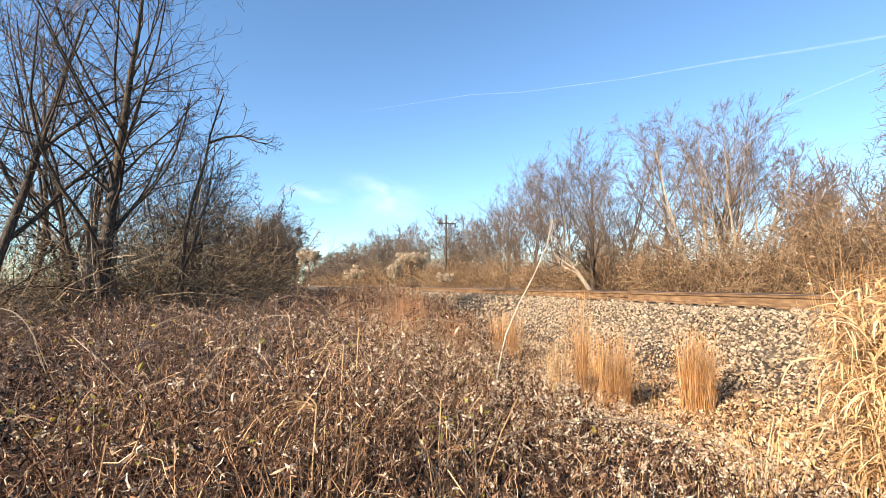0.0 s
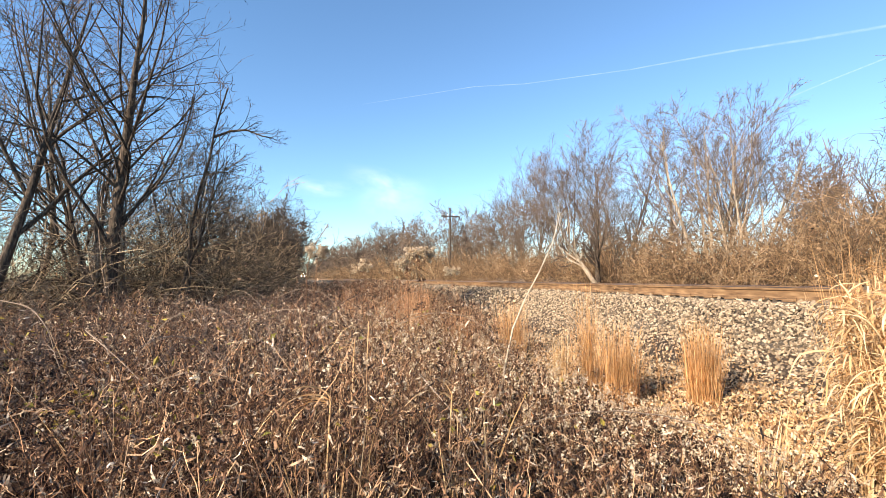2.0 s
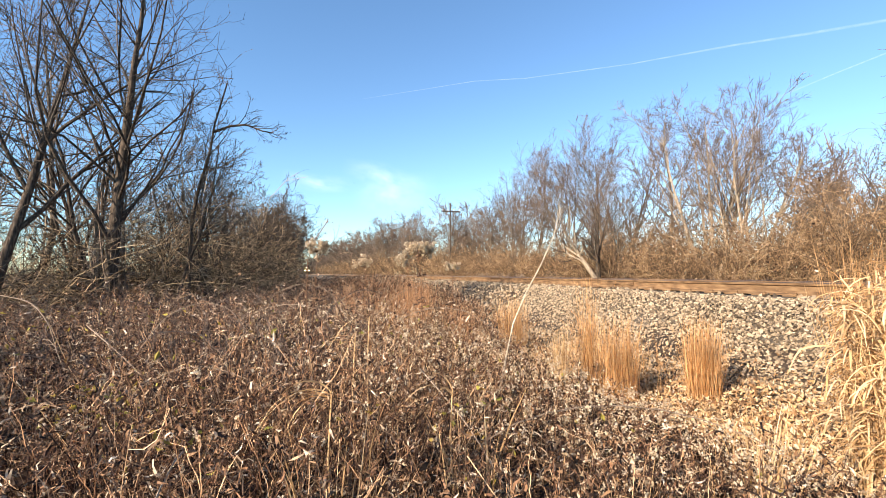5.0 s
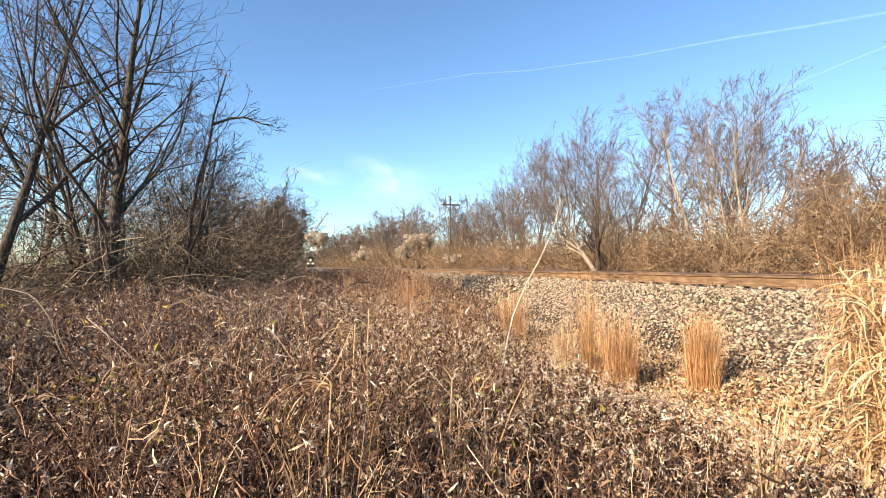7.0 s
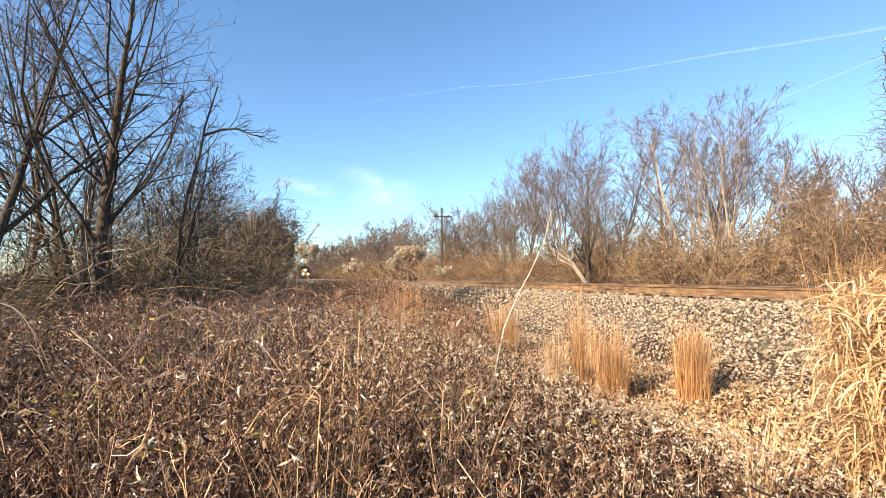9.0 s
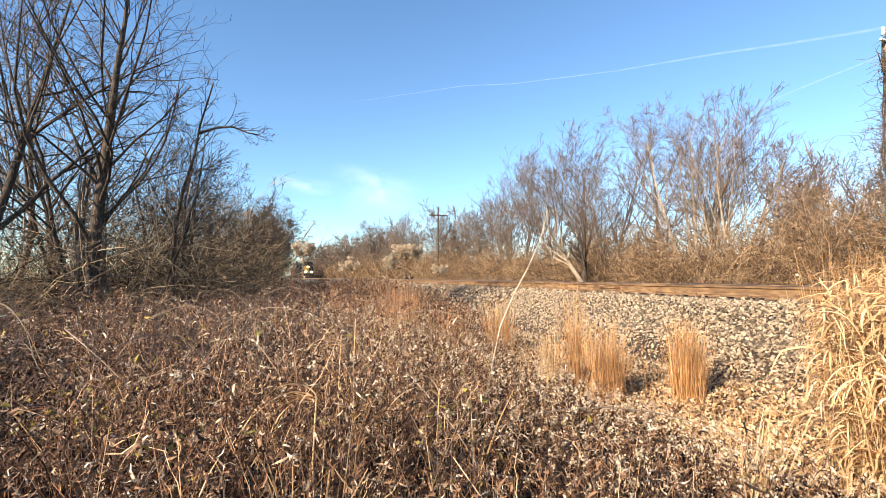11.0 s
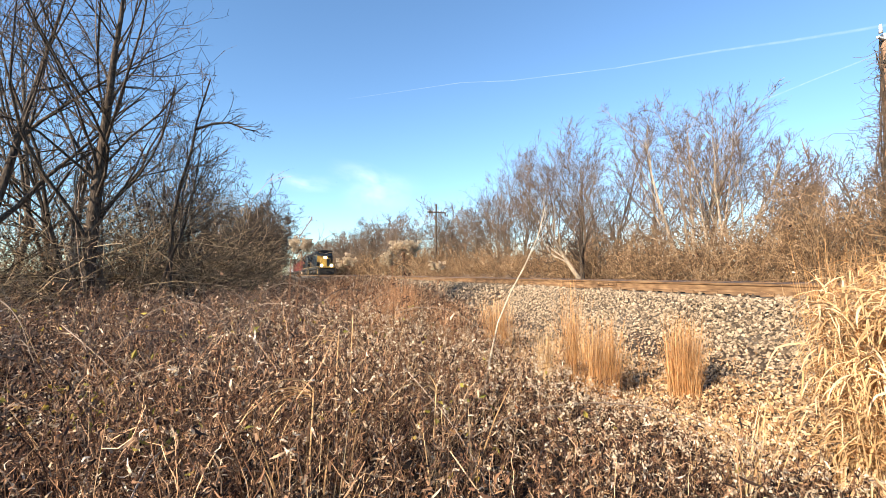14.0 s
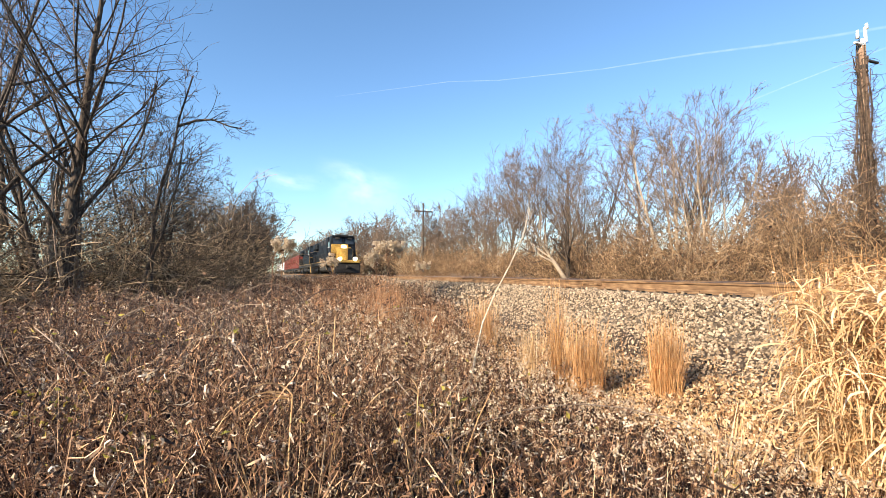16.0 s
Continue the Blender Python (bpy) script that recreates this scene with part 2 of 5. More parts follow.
def tube(pts, rad, k=3):
    """Tapered tubes along B polylines of n points each."""
    B, n, _ = pts.shape
    tan = unit(np.gradient(pts, axis=1))
    ref = np.where(np.abs(tan[:, :1, 2:3]) > 0.8, np.array([1.0, 0, 0]), np.array([0, 0, 1.0]))
    u = unit(np.cross(tan, np.broadcast_to(ref, tan.shape)))
    w = np.cross(tan, u)
    a = np.arange(k) * 2 * np.pi / k
    ring = u[:, :, None] * np.cos(a)[:, None] + w[:, :, None] * np.sin(a)[:, None]
    v = pts[:, :, None] + ring * rad[:, :, None, None]
    i = np.arange(B * n * k).reshape(B, n, k)
    j = np.roll(i, -1, axis=2)
    f = np.stack([i[:, :-1], j[:, :-1], j[:, 1:], i[:, 1:]], -1).reshape(-1, 4)
    return v.reshape(-1, 3), f


def ribbon(pts, width, side):
    """Bent blades along B polylines; side: across the blade."""
    B, n, _ = pts.shape
    off = side[:, None, :] * width[:, :, None] * 0.5
    v = np.stack([pts - off, pts + off], 2)
    i = np.arange(B * n * 2).reshape(B, n, 2)
    f = np.stack([i[:, :-1, 0], i[:, :-1, 1], i[:, 1:, 1], i[:, 1:, 0]], -1).reshape(-1, 4)
    return v.reshape(-1, 3), f


def twig(r, pts, rad):
    """The finest twigs, too thin to show their roundness: narrow slips turned every way."""
    side = unit(np.cross(pts[:, -1] - pts[:, 0], r.normal(size=(len(pts), 3))))
    return ribbon(pts, rad * 2.5, side)


def curls(r, at, length, width):
    """Narrow dry leaves, each curled up on itself."""
    N = len(at)
    d = unit(r.normal(size=(N, 3)) + np.array([0, 0, -0.3]))
    s = unit(np.cross(d, r.normal(size=(N, 3))))
    bend = np.radians(r.uniform(25, 75, (N, 1))) * r.choice([-1.0, 1.0], (N, 1))
    L = (length * r.uniform(0.5, 1.4, N))[:, None] / 3
    p, way = [at], d
    for _ in range(3):
        p.append(p[-1] + way * L)
        way = way * np.cos(bend) + np.cross(s, way) * np.sin(bend)
    return ribbon(np.stack(p, 1), np.array([[0.5, 1.0, 0.85, 0.2]]) * width * r.uniform(0.6, 1.5, (N, 1)), s)


def leaves(r, at, size, droop=0.3, plain=False, narrow=0.4):
    """Small folded, curled leaves at the points: two bent halves each."""
    N = len(at)
    d = unit(r.normal(size=(N, 3)) + np.array([0, 0, -droop]))
    s = unit(np.cross(d, r.normal(size=(N, 3))))
    nrm = np.cross(d, s)
    L = (size * r.uniform(0.6, 1.4, N))[:, None]
    W = L * r.uniform(narrow * 0.5, narrow, (N, 1))
    curl = L * r.uniform(-0.35, 0.35, (N, 1))
    if plain:
        v = np.stack([at, at + d * L * 0.5 + s * W + nrm * W * 0.6, at + d * L + nrm * curl, at + d * L * 0.5 - s * W + nrm * W * 0.6], 1)
        i = np.arange(N * 4).reshape(N, 4)
        return v.reshape(-1, 3), np.concatenate([i[:, [0, 1, 2]], i[:, [0, 2, 3]]])
    v = np.stack([at, at + d * L * 0.5 + s * W + nrm * W * 0.6, at + d * L + nrm * curl, at + d * L * 0.5 - s * W + nrm * W * 0.6, at + d * L * 0.55 + nrm * curl * 0.4], 1)
    i = np.arange(N * 5).reshape(N, 5)
    f = np.concatenate([i[:, [0, 1, 4]], i[:, [1, 2, 4]], i[:, [2, 3, 4]], i[:, [3, 0, 4]]])
    return v.reshape(-1, 3), f


def grow(r, start, way, length, r0, n, wig, up, taper=0.4):
    p, d = start.copy(), unit(way)
    pts = [p]
    for _ in range(n - 1):
        d = unit(d + r.normal(size=d.shape) * wig + np.array([0, 0, up]))
        p = p + d * (length / (n - 1))[:, None]
        pts.append(p)
    return np.stack(pts, 1), r0[:, None] * (1 - (1 - taper) * np.linspace(0, 1, n))


def sprout(r, pts, rad, length, per, t0, t1, angle, ratio, thick=0.6):
    """Starts, ways, lengths and radii of the next order of branches."""
    B, n, _ = pts.shape
    t = np.clip(t0 + (t1 - t0) * (np.arange(per) + r.uniform(0, 1, (B, per))) / per, 0, 0.999)
    x = t * (n - 1)
    i = x.astype(int)
    fr = (x - i)[..., None]
    b = np.arange(B)[:, None]
    s = pts[b, i] * (1 - fr) + pts[b, i + 1] * fr
    tan = unit(pts[b, i + 1] - pts[b, i])
    rr = rad[b, i] * thick
    az = r.normal(size=(B, per, 3))
    perp = unit(az - (az * tan).sum(-1, keepdims=True) * tan)
    a = np.radians(angle + r.normal(size=(B, per, 1)) * 10)
    w = np.cos(a) * tan + np.sin(a) * perp
    l = length[:, None] * ratio * (1.15 - 0.6 * t) * r.uniform(0.65, 1.25, (B, per))
    return s.reshape(-1, 3), w.reshape(-1, 3), l.ravel(), rr.ravel()


def tree_data(seed, H, r0, stems=1, spread=0.15, lean=(0, 0), orders=((9, 34, 0.5), (6, 38, 0.5), (5, 40, 0.5), (3, 42, 0.6)), up=0.06, low=0.25, wig=0.07, tip=0.0022, light=False, bough=0.6, sway=None):
    r = rng_of(seed)
    a = np.arange(stems) * 2 * np.pi / stems + r.uniform(0, 6)
    o = np.stack([np.cos(a), np.sin(a), 0 * a], 1)
    start = o * (r0 * 0.9 if stems > 1 else 0) + np.array([0, 0, -0.15])
    way = o * spread * r.uniform(0.5, 1.5, (stems, 1)) + np.array([lean[0], lean[1], 1.0])
    ln = H * 0.82 * r.uniform(0.8, 1.08, stems)
    ln[0] = H * 0.85
    pts, rad = grow(r, start, way, ln, np.full(stems, r0) * r.uniform(0.75, 1.1, stems), 10, wig if sway is None else sway, 0.02, 0.16)
    rad[:, 0] *= 1.35
    thick, fine = [tube(pts, rad, 5 if light else 8)], []
    for k, (per, angle, ratio) in enumerate(orders):
        s, w, ln, rr = sprout(r, pts, rad, ln, per, low if k == 0 else 0.15, 1.0, angle, ratio, bough if k == 0 else 0.6)
        n = ((5, 3, 3) if light else (7, 5, 4, 3))[k]
        pts, rad = grow(r, s, w, ln, np.maximum(rr, tip) * (0.75 if k == 3 else 1), n, wig * (1.2 + 0.25 * k), up, 0.3)
        rad = np.maximum(rad, tip * (0.5 if k == 3 else 0.7))
        last = k == len(orders) - 1
        (thick if k < 1 else fine).append(twig(r, pts, rad) if last else tube(pts, rad, 3 if light else (5, 4, 3, 3)[k]))
    return thick, fine, pts


def part(name, me, parent, label=""):
    ob = new(name, me)
    ob.parent = parent
    return tagged(ob, label) if label else ob


def tree(x, y, z, data, bark, twig, label, name="tree", group="", turn=0, category="tree"):
    base = tagged(new(name), label, category, group)
    part("trunk", mesh_np("trunk", data[0], bark, True), base)
    part("crown", mesh_np("crown", data[1], twig), base)
    base.matrix_basis = pose(x, y, z, 0, 0, turn)
    return base


def bm_mesh(name, bm, material, smooth=False):
    me = bpy.data.meshes.new(name)
    bm.to_mesh(me)
    bm.free()
    me.materials.append(material)
    if smooth:
        me.polygons.foreach_set("use_smooth", np.full(len(me.polygons), True))
    return me


def box(cx, cy, cz, sx, sy, sz, bevel=0.02, bm=None):
    bm = bm or bmesh.new()
    got = bmesh.ops.create_cube(bm, size=1, matrix=Matrix.LocRotScale((cx, cy, cz), None, (sx, sy, sz)))
    if bevel:
        vs = set(got["verts"])
        es = [e for e in bm.edges if e.verts[0] in vs and e.verts[1] in vs]
        bmesh.ops.bevel(bm, geom=es, offset=bevel, segments=1, affect="EDGES")
    return bm


def cyl(c, axis, rad, length, seg=16, rad2=None, bm=None):
    bm = bm or bmesh.new()
    q = Vector((0, 0, 1)).rotation_difference(Vector(axis)).to_matrix().to_4x4()
    bmesh.ops.create_cone(bm, cap_ends=True, segments=seg, radius1=rad, radius2=rad if rad2 is None else rad2, depth=length, matrix=Matrix.Translation(c) @ q)
    return bm


# ---------- plan: the track and the ground ----------
TRACK, RAIL_TOP = 8.2, 1.37


def track_x(y):
    """The track's middle: straight past the camera, then bending gently away to the far left."""
    y = np.asarray(y, float)
    u = np.clip(y - 15, 0, 30)
    return TRACK - 0.04 * u * u / 60 - 0.04 * np.maximum(y - 45, 0)


def track_turn(y):
    return math.degrees(0.04 * min(max((y - 15) / 30, 0), 1))


GX = np.array([-2500, -500, -120, -50, -30, -20, -14, -10, -8, -7, -6, -5.2, -4.4, -3.8, -3.4, -3.0, -2.6, -2.2, -1.9, 0, 1.9, 2.6, 3.4, 4.2, 6, 9, 14, 25, 50, 120, 500, 2500], float)
GZ = np.interp(GX, [-2500, -6.0, -4.6, -3.4, -1.95, 1.95, 3.6, 5, 2500], [0, 0, 0.12, 0.3, 1.06, 1.06, 0.75, 0.7, 0.5])


def ground_z(x, y):
    return np.interp(np.asarray(x) - track_x(y), GX, GZ)


def sweep(ys, xs, zs, lump=0.0, seed=1):
    """A sheet along the track: rows over ys, columns xs from the track's middle."""
    r = rng_of(seed)
    Y, X = np.meshgrid(ys, xs, indexing="ij")
    Z = np.broadcast_to(zs, X.shape) + lump * r.normal(size=X.shape) * (np.abs(X) < 40)
    v = np.stack([X + track_x(Y), Y, Z], -1).reshape(-1, 3)
    i = np.arange(len(ys) * len(xs)).reshape(len(ys), len(xs))
    f = np.stack([i[:-1, :-1], i[:-1, 1:], i[1:, 1:], i[1:, :-1]], -1).reshape(-1, 4)
    return v, f


ys = np.concatenate([[-2500, -400, -100, -40, -20, -10], np.arange(-5, 30, 0.5), np.arange(30, 120, 3), np.arange(120, 460, 15), [600, 1000, 2500]])
ground = tagged(new("ground", mesh_np("ground", [sweep(ys, GX, GZ, 0.01)], M_SOIL, True)), "dry brown field soil rising to the railway bank", "ground", kind="structure")
bx = np.array([-3.35, -2.7, -2.0, -1.7, 0, 1.7, 2.0, 2.7, 3.5])
bz = np.array([0.3, 0.67, 1.07, 1.12, 1.12, 1.12, 1.07, 0.9, 0.72])
ys2 = np.concatenate([np.arange(-40, 30, 0.4), np.arange(30, 120, 2), np.arange(120, 460, 10)])
ballast = tagged(new("ballast", mesh_np("ballast", [sweep(ys2, bx, bz, 0.012, 2)], M_BALLAST, True)), "grey tan crushed stone ballast bank under the track", "ballast", kind="structure")



def stone_shape(seed):
    """A broken lump: a block with its corners knocked about."""
    r = rng_of(seed)
    v = np.array([[x, y, z] for x in (-1, 1) for y in (-1, 1) for z in (-1, 1)], float)
    f = np.array([[0, 1, 3, 2], [4, 6, 7, 5], [0, 4, 5, 1], [2, 3, 7, 6], [0, 2, 6, 4], [1, 5, 7, 3]])
    f = np.concatenate([f[:, :3], f[:, [0, 2, 3]]])
    return v * r.uniform(0.45, 1.05, (8, 3)) * np.array([1, 0.8, 0.5]), f


def turns(r, N):
    q = unit(r.normal(size=(N, 4)))
    w, x, y, z = q.T
    return np.stack([1 - 2 * (y * y + z * z), 2 * (x * y - z * w), 2 * (x * z + y * w), 2 * (x * y + z * w), 1 - 2 * (x * x + z * z), 2 * (y * z - x * w), 2 * (x * z - y * w), 2 * (y * z + x * w), 1 - 2 * (x * x + y * y)], -1).reshape(N, 3, 3)


def bank_z(off):
    return np.where(np.asarray(off) < -3.35, np.interp(off, GX, GZ), np.interp(off, bx, bz))


def stones(seed, N, y0, y1, o0, o1, s0, s1):
    r = rng_of(seed)
    out = []
    for k in range(6):
        n = N // 6
        y, o = r.uniform(y0, y1, n), r.uniform(o0, o1, n)
        s = r.uniform(s0, s1, n)
        v, f = stone_shape(seed + k)
        p = np.stack([o + track_x(y), y, bank_z(o) + s * 0.3 + 0.006], 1)
        vv = np.einsum("nij,vj->nvi", turns(r, n), v) * s[:, None, None] + p[:, None]
        ff = f[None] + (np.arange(n) * len(v))[:, None, None]
        out.append((vv.reshape(-1, 3), ff.reshape(-1, 3)))
    return out


loose = stones(10, 21000, 1.0, 12, -3.5, -1.45, 0.013, 0.029) + stones(15, 4200, 1.5, 10, -4.7, -3.4, 0.014, 0.035) + stones(20, 4500, 12, 26, -3.4, -1.45, 0.028, 0.05) + stones(30, 1600, 26, 60, -3.3, -1.4, 0.07, 0.11) + stones(40, 1200, -4, 25, -1.4, 1.6, 0.035, 0.06)
tagged(new("ballast_stones", mesh_np("ballast_stones", loose, M_STONE)), "loose grey tan broken stones on the ballast slope", "stones", kind="stuff")


# ---------- track ----------
def rail_profile():
    half = [(0.07, 0.0), (0.07, 0.012), (0.02, 0.03), (0.009, 0.05), (0.009, 0.125), (0.034, 0.14), (0.036, 0.172), (0.026, 0.18)]
    half = [(x, z * 1.15 - 0.027) for x, z in half]
    return [(x, z) for x, z in half] + [(-x, z) for x, z in reversed(half)]


rail_ys = np.concatenate([np.arange(-60, 55, 5.0), np.arange(55, 100, 2.5), np.arange(100, 461, 20.0)])
track = tagged(new("railway_track"), "single railway track with rusty rails on wooden ties", "railway track")
prof = rail_profile()
for side in (-0.7535, 0.7535):
    K = len(prof)
    v = np.array([[[track_x(y) + side + px, y, RAIL_TOP - 0.18 + pz] for px, pz in prof] for y in rail_ys])
    i = np.arange(len(rail_ys) * K).reshape(len(rail_ys), K)
    j = np.roll(i, -1, 1)
    f = np.stack([i[:-1], j[:-1], j[1:], i[1:]], -1)
    web = [k for k in range(K) if k not in (6, 7, 8)]
    rail = part("rail", mesh_np("rail", [(v.reshape(-1, 3), f[:, web].reshape(-1, 4))], M_RUST), track, "rust-brown steel rail")
    part("rail_head", mesh_np("rail_head", [(v.reshape(-1, 3), f[:, [6, 7, 8]].reshape(-1, 4))], M_HEAD), rail, "worn dark grey running surface")
tie_me = bm_mesh("tie", box(0, 0, 0, 2.6, 0.23, 0.18, 0.012), M_TIE)
plate_me = bm_mesh("tie_plate", box(0, 0, 0, 0.36, 0.19, 0.02, 0.004), M_RUST)
spike_me = bm_mesh("spike", box(0, 0, 0, 0.03, 0.03, 0.05, 0.006), M_RUST)
r = rng_of(77)
far_ties = bmesh.new()
for n in range(130):
    y = -6 + n * 0.52
    tie = part("tie", tie_me, track)
    tie.matrix_basis = pose(track_x(y) + r.uniform(-0.04, 0.04), y, RAIL_TOP - 0.225 - 0.09, 0, 0, track_turn(y) + r.uniform(-1, 1))
    if y < 30:
        for side in (-0.7535, 0.7535):
            pl = part("tie_plate", plate_me, tie)
            pl.matrix_basis = pose(side, 0, 0.1)
            for s in (-0.09, 0.09):
                sp = part("spike", spike_me, track)
                sp.matrix_basis = pose(track_x(y) + side + s, y + 0.05 * (1 if s > 0 else -1), RAIL_TOP - 0.183)
for n in range(130, 860):
    y = -6 + n * 0.52
    box(float(track_x(y)), y, RAIL_TOP - 0.29, 2.6, 0.23, 0.18, 0, far_ties)
tagged(part("far_ties", bm_mesh("far_ties", far_ties, M_TIE), track), kind="stuff")
joint_me = bm_mesh("joint_bar", box(0, 0, 0, 0.03, 0.75, 0.075, 0.008), M_RUST)
for y in (9.6, 20.8):
    jb = part("joint_bar", joint_me, track, "bolted rusty joint bar")
    jb.matrix_basis = pose(track_x(y) - 0.7535 - 0.022, y, RAIL_TOP - 0.095)
    for k in range(4):
        bolt = part("bolt", bm_mesh("bolt", cyl((0, 0, 0), (1, 0, 0), 0.018, 0.03, 6), M_RUST), jb)
        bolt.matrix_basis = pose(-0.025, -0.27 + 0.18 * k, 0)


# ---------- weeds ----------
def weed_height(x, y):
    """Tall on the field, lower towards the bank; the tall growth nears the bank farther on."""
    x = np.asarray(x) - np.interp(y, [4, 7, 10, 14], [0, 0.8, 1.8, 2.4])
    return np.interp(x, [-30, 0.4, 1.3, 2.0, 2.6, 3.2, 4.0], [1.32, 1.27, 1.05, 0.78, 0.52, 0.25, 0.14])


def patchy(x, y):
    """Slow swings of growth over the field, about 0 to 1."""
    return 0.5 + 0.25 * np.sin(1.9 * x + 0.7 * y + 0.8 * np.sin(1.3 * y)) + 0.25 * np.sin(2.3 * y - 1.1 * x + np.sin(1.7 * x + 2.0))


def scatter(r, N, y0, y1, x0, x1, keep=1.0):
    x, y = r.uniform(x0, x1, N), r.uniform(y0, y1, N)
    ok = (np.hypot(x, y) > keep) & (y > 0.25 * np.abs(x) - 0.2)
    return x[ok], y[ok]


def weed_patch(seed, x, y, branches, nleaf, leaf, stem_r, low_leaf=0.3, plain=False):
    r = rng_of(seed)
    N = len(x)
    H = weed_height(x, y) * r.uniform(0.6, 1.06, N) * (0.64 + 0.46 * patchy(x * 1.4, y * 1.4))
    base = np.stack([x, y, ground_z(x, y) - 0.03], 1)
    way = np.stack([r.normal(0, 0.16, N), r.normal(0, 0.16, N), np.ones(N)], 1)
    pts, rad = grow(r, base, way, H, stem_r * r.uniform(0.7, 1.3, N), 5 if plain else 7, 0.15, 0.02, 0.35)
    stems, foliage = [tube(pts, rad, 3)], []
    ends = pts
    if branches:
        s, w, ln, rr = sprout(r, pts, rad, H, branches, 0.25, 1, 34, 0.3)
        bp, br = grow(r, s, w, ln, np.maximum(rr, stem_r * 0.65), 5, 0.36, 0.12, 0.6)
        stems.append(twig(r, bp, br))
        ends = bp
    if nleaf:
        B, n, _ = ends.shape
        t = r.uniform(low_leaf, 1, (B, nleaf)) * (n - 1.001)
        i = t.astype(int)
        fr = (t - i)[..., None]
        b = np.arange(B)[:, None]
        at = (ends[b, i] * (1 - fr) + ends[b, i + 1] * fr).reshape(-1, 3)
        foliage.append(curls(r, at, leaf, leaf * 0.13))
    return stems, foliage


r = rng_of(5)
zones = [
    (0.9, 3.6, -4.5, 3.2, 4000, 9, 4, 0.045, 0.0020),
    (3.6, 8.0, -8.0, 3.9, 4000, 7, 5, 0.060, 0.0030),
    (8.0, 14.0, -10.0, 5.2, 2900, 5, 5, 0.075, 0.0050),
    (14.0, 30.0, -8.0, 5.2, 2100, 3, 5, 0.11, 0.0075),
    (30.0, 75.0, -4.0, 4.4, 1000, 2, 4, 0.18, 0.013),
]
for k, (y0, y1, x0, x1, N, br, nl, lf, sr) in enumerate(zones):
    x, y = scatter(r, N, y0, y1, x0, x1, 1.05)
    keep = r.uniform(0, 1, len(x)) < np.interp(x - np.interp(y, [4, 7, 10, 14], [0, 0.8, 1.8, 2.4]), [1.8, 2.6, 3.6], [1, 0.5, 0.05]) * (0.25 + 1.0 * patchy(x * 3.1, y * 3.1))
    st, fo = weed_patch(100 + k, x[keep], y[keep], br, nl, lf, sr, plain=k > 0)
    tagged(new("weed_stems", mesh_np("weed_stems", st, M_WEED)), "tangled dry brown weed stems covering the field", "weeds", kind="stuff")
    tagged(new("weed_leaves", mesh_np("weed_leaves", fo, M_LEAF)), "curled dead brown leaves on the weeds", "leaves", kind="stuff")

# growth up the slope farther along, hiding the foot of the rail
rs = rng_of(79)
y = rs.uniform(14, 60, 1500) ** 0.97
x = track_x(y) - rs.uniform(np.interp(y, [14, 24, 31], [3.4, 2.9, 1.75]), 5.0)
base = np.stack([x, y, ground_z(x, y) - 0.03], 1)
H = rs.uniform(0.35, 1.0, 1500) * np.interp(track_x(y) - x, [1.7, 2.6, 4.0], [0.45, 0.8, 1.25])
pts, rad = grow(rs, base, np.stack([rs.normal(0, 0.25, 1500), rs.normal(0, 0.25, 1500), np.ones(1500)], 1), H, 0.007 * rs.uniform(0.7, 1.4, 1500), 5, 0.18, 0.0, 0.4)
s_, w_, l_, r_ = sprout(rs, pts, rad, H, 4, 0.3, 1, 42, 0.4)
bp, bq = grow(rs, s_, w_, l_, np.maximum(r_ * 0.7, 0.004), 4, 0.35, 0.05, 0.5)
tagged(new("weed_stems", mesh_np("weed_stems", [tube(pts, rad, 3), twig(rs, bp, bq)], M_WEED)), "dry brown weeds growing up the side of the bank", "weeds", kind="stuff")
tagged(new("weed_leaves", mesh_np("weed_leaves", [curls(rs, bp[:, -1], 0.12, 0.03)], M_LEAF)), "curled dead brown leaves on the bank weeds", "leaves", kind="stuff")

# taller bare stalks where the field meets the foot of the bank
rs = rng_of(77)
x, y = rs.uniform(0.5, 2.5, 820), rs.uniform(1.9, 7.6, 820)
x += np.interp(y, [1.9, 4, 7.6], [-0.6, -0.3, 0.5])
H = np.interp(x - np.interp(y, [4, 7.6], [0, 0.8]), [0.3, 1.2, 2.2], [1.2, 1.0, 0.65]) * rs.uniform(0.5, 1.0, 820) * np.interp(y, [1.9, 4], [0.85, 1])
way = np.stack([rs.normal(0, 0.13, 820), rs.normal(0, 0.13, 820), np.ones(820)], 1)
pts, rad = grow(rs, np.stack([x, y, ground_z(x, y) - 0.03], 1), way, H, np.interp(y, [1.9, 7], [0.0022, 0.004]) * rs.uniform(0.7, 1.3, 820), 6, 0.09, 0.0, 0.4)
s_, w_, l_, r_ = sprout(rs, pts, rad, H, 4, 0.4, 1, 32, 0.25)
bp, bq = grow(rs, s_, w_, l_, np.maximum(r_ * 0.7, 0.0014), 3, 0.2, 0.08, 0.5)
tagged(new("weed_stems", mesh_np("weed_stems", [tube(pts, rad, 3), twig(rs, bp, bq)], M_STALK)), "upright dry brown stalks near the foot of the bank", "weeds", kind="stuff")

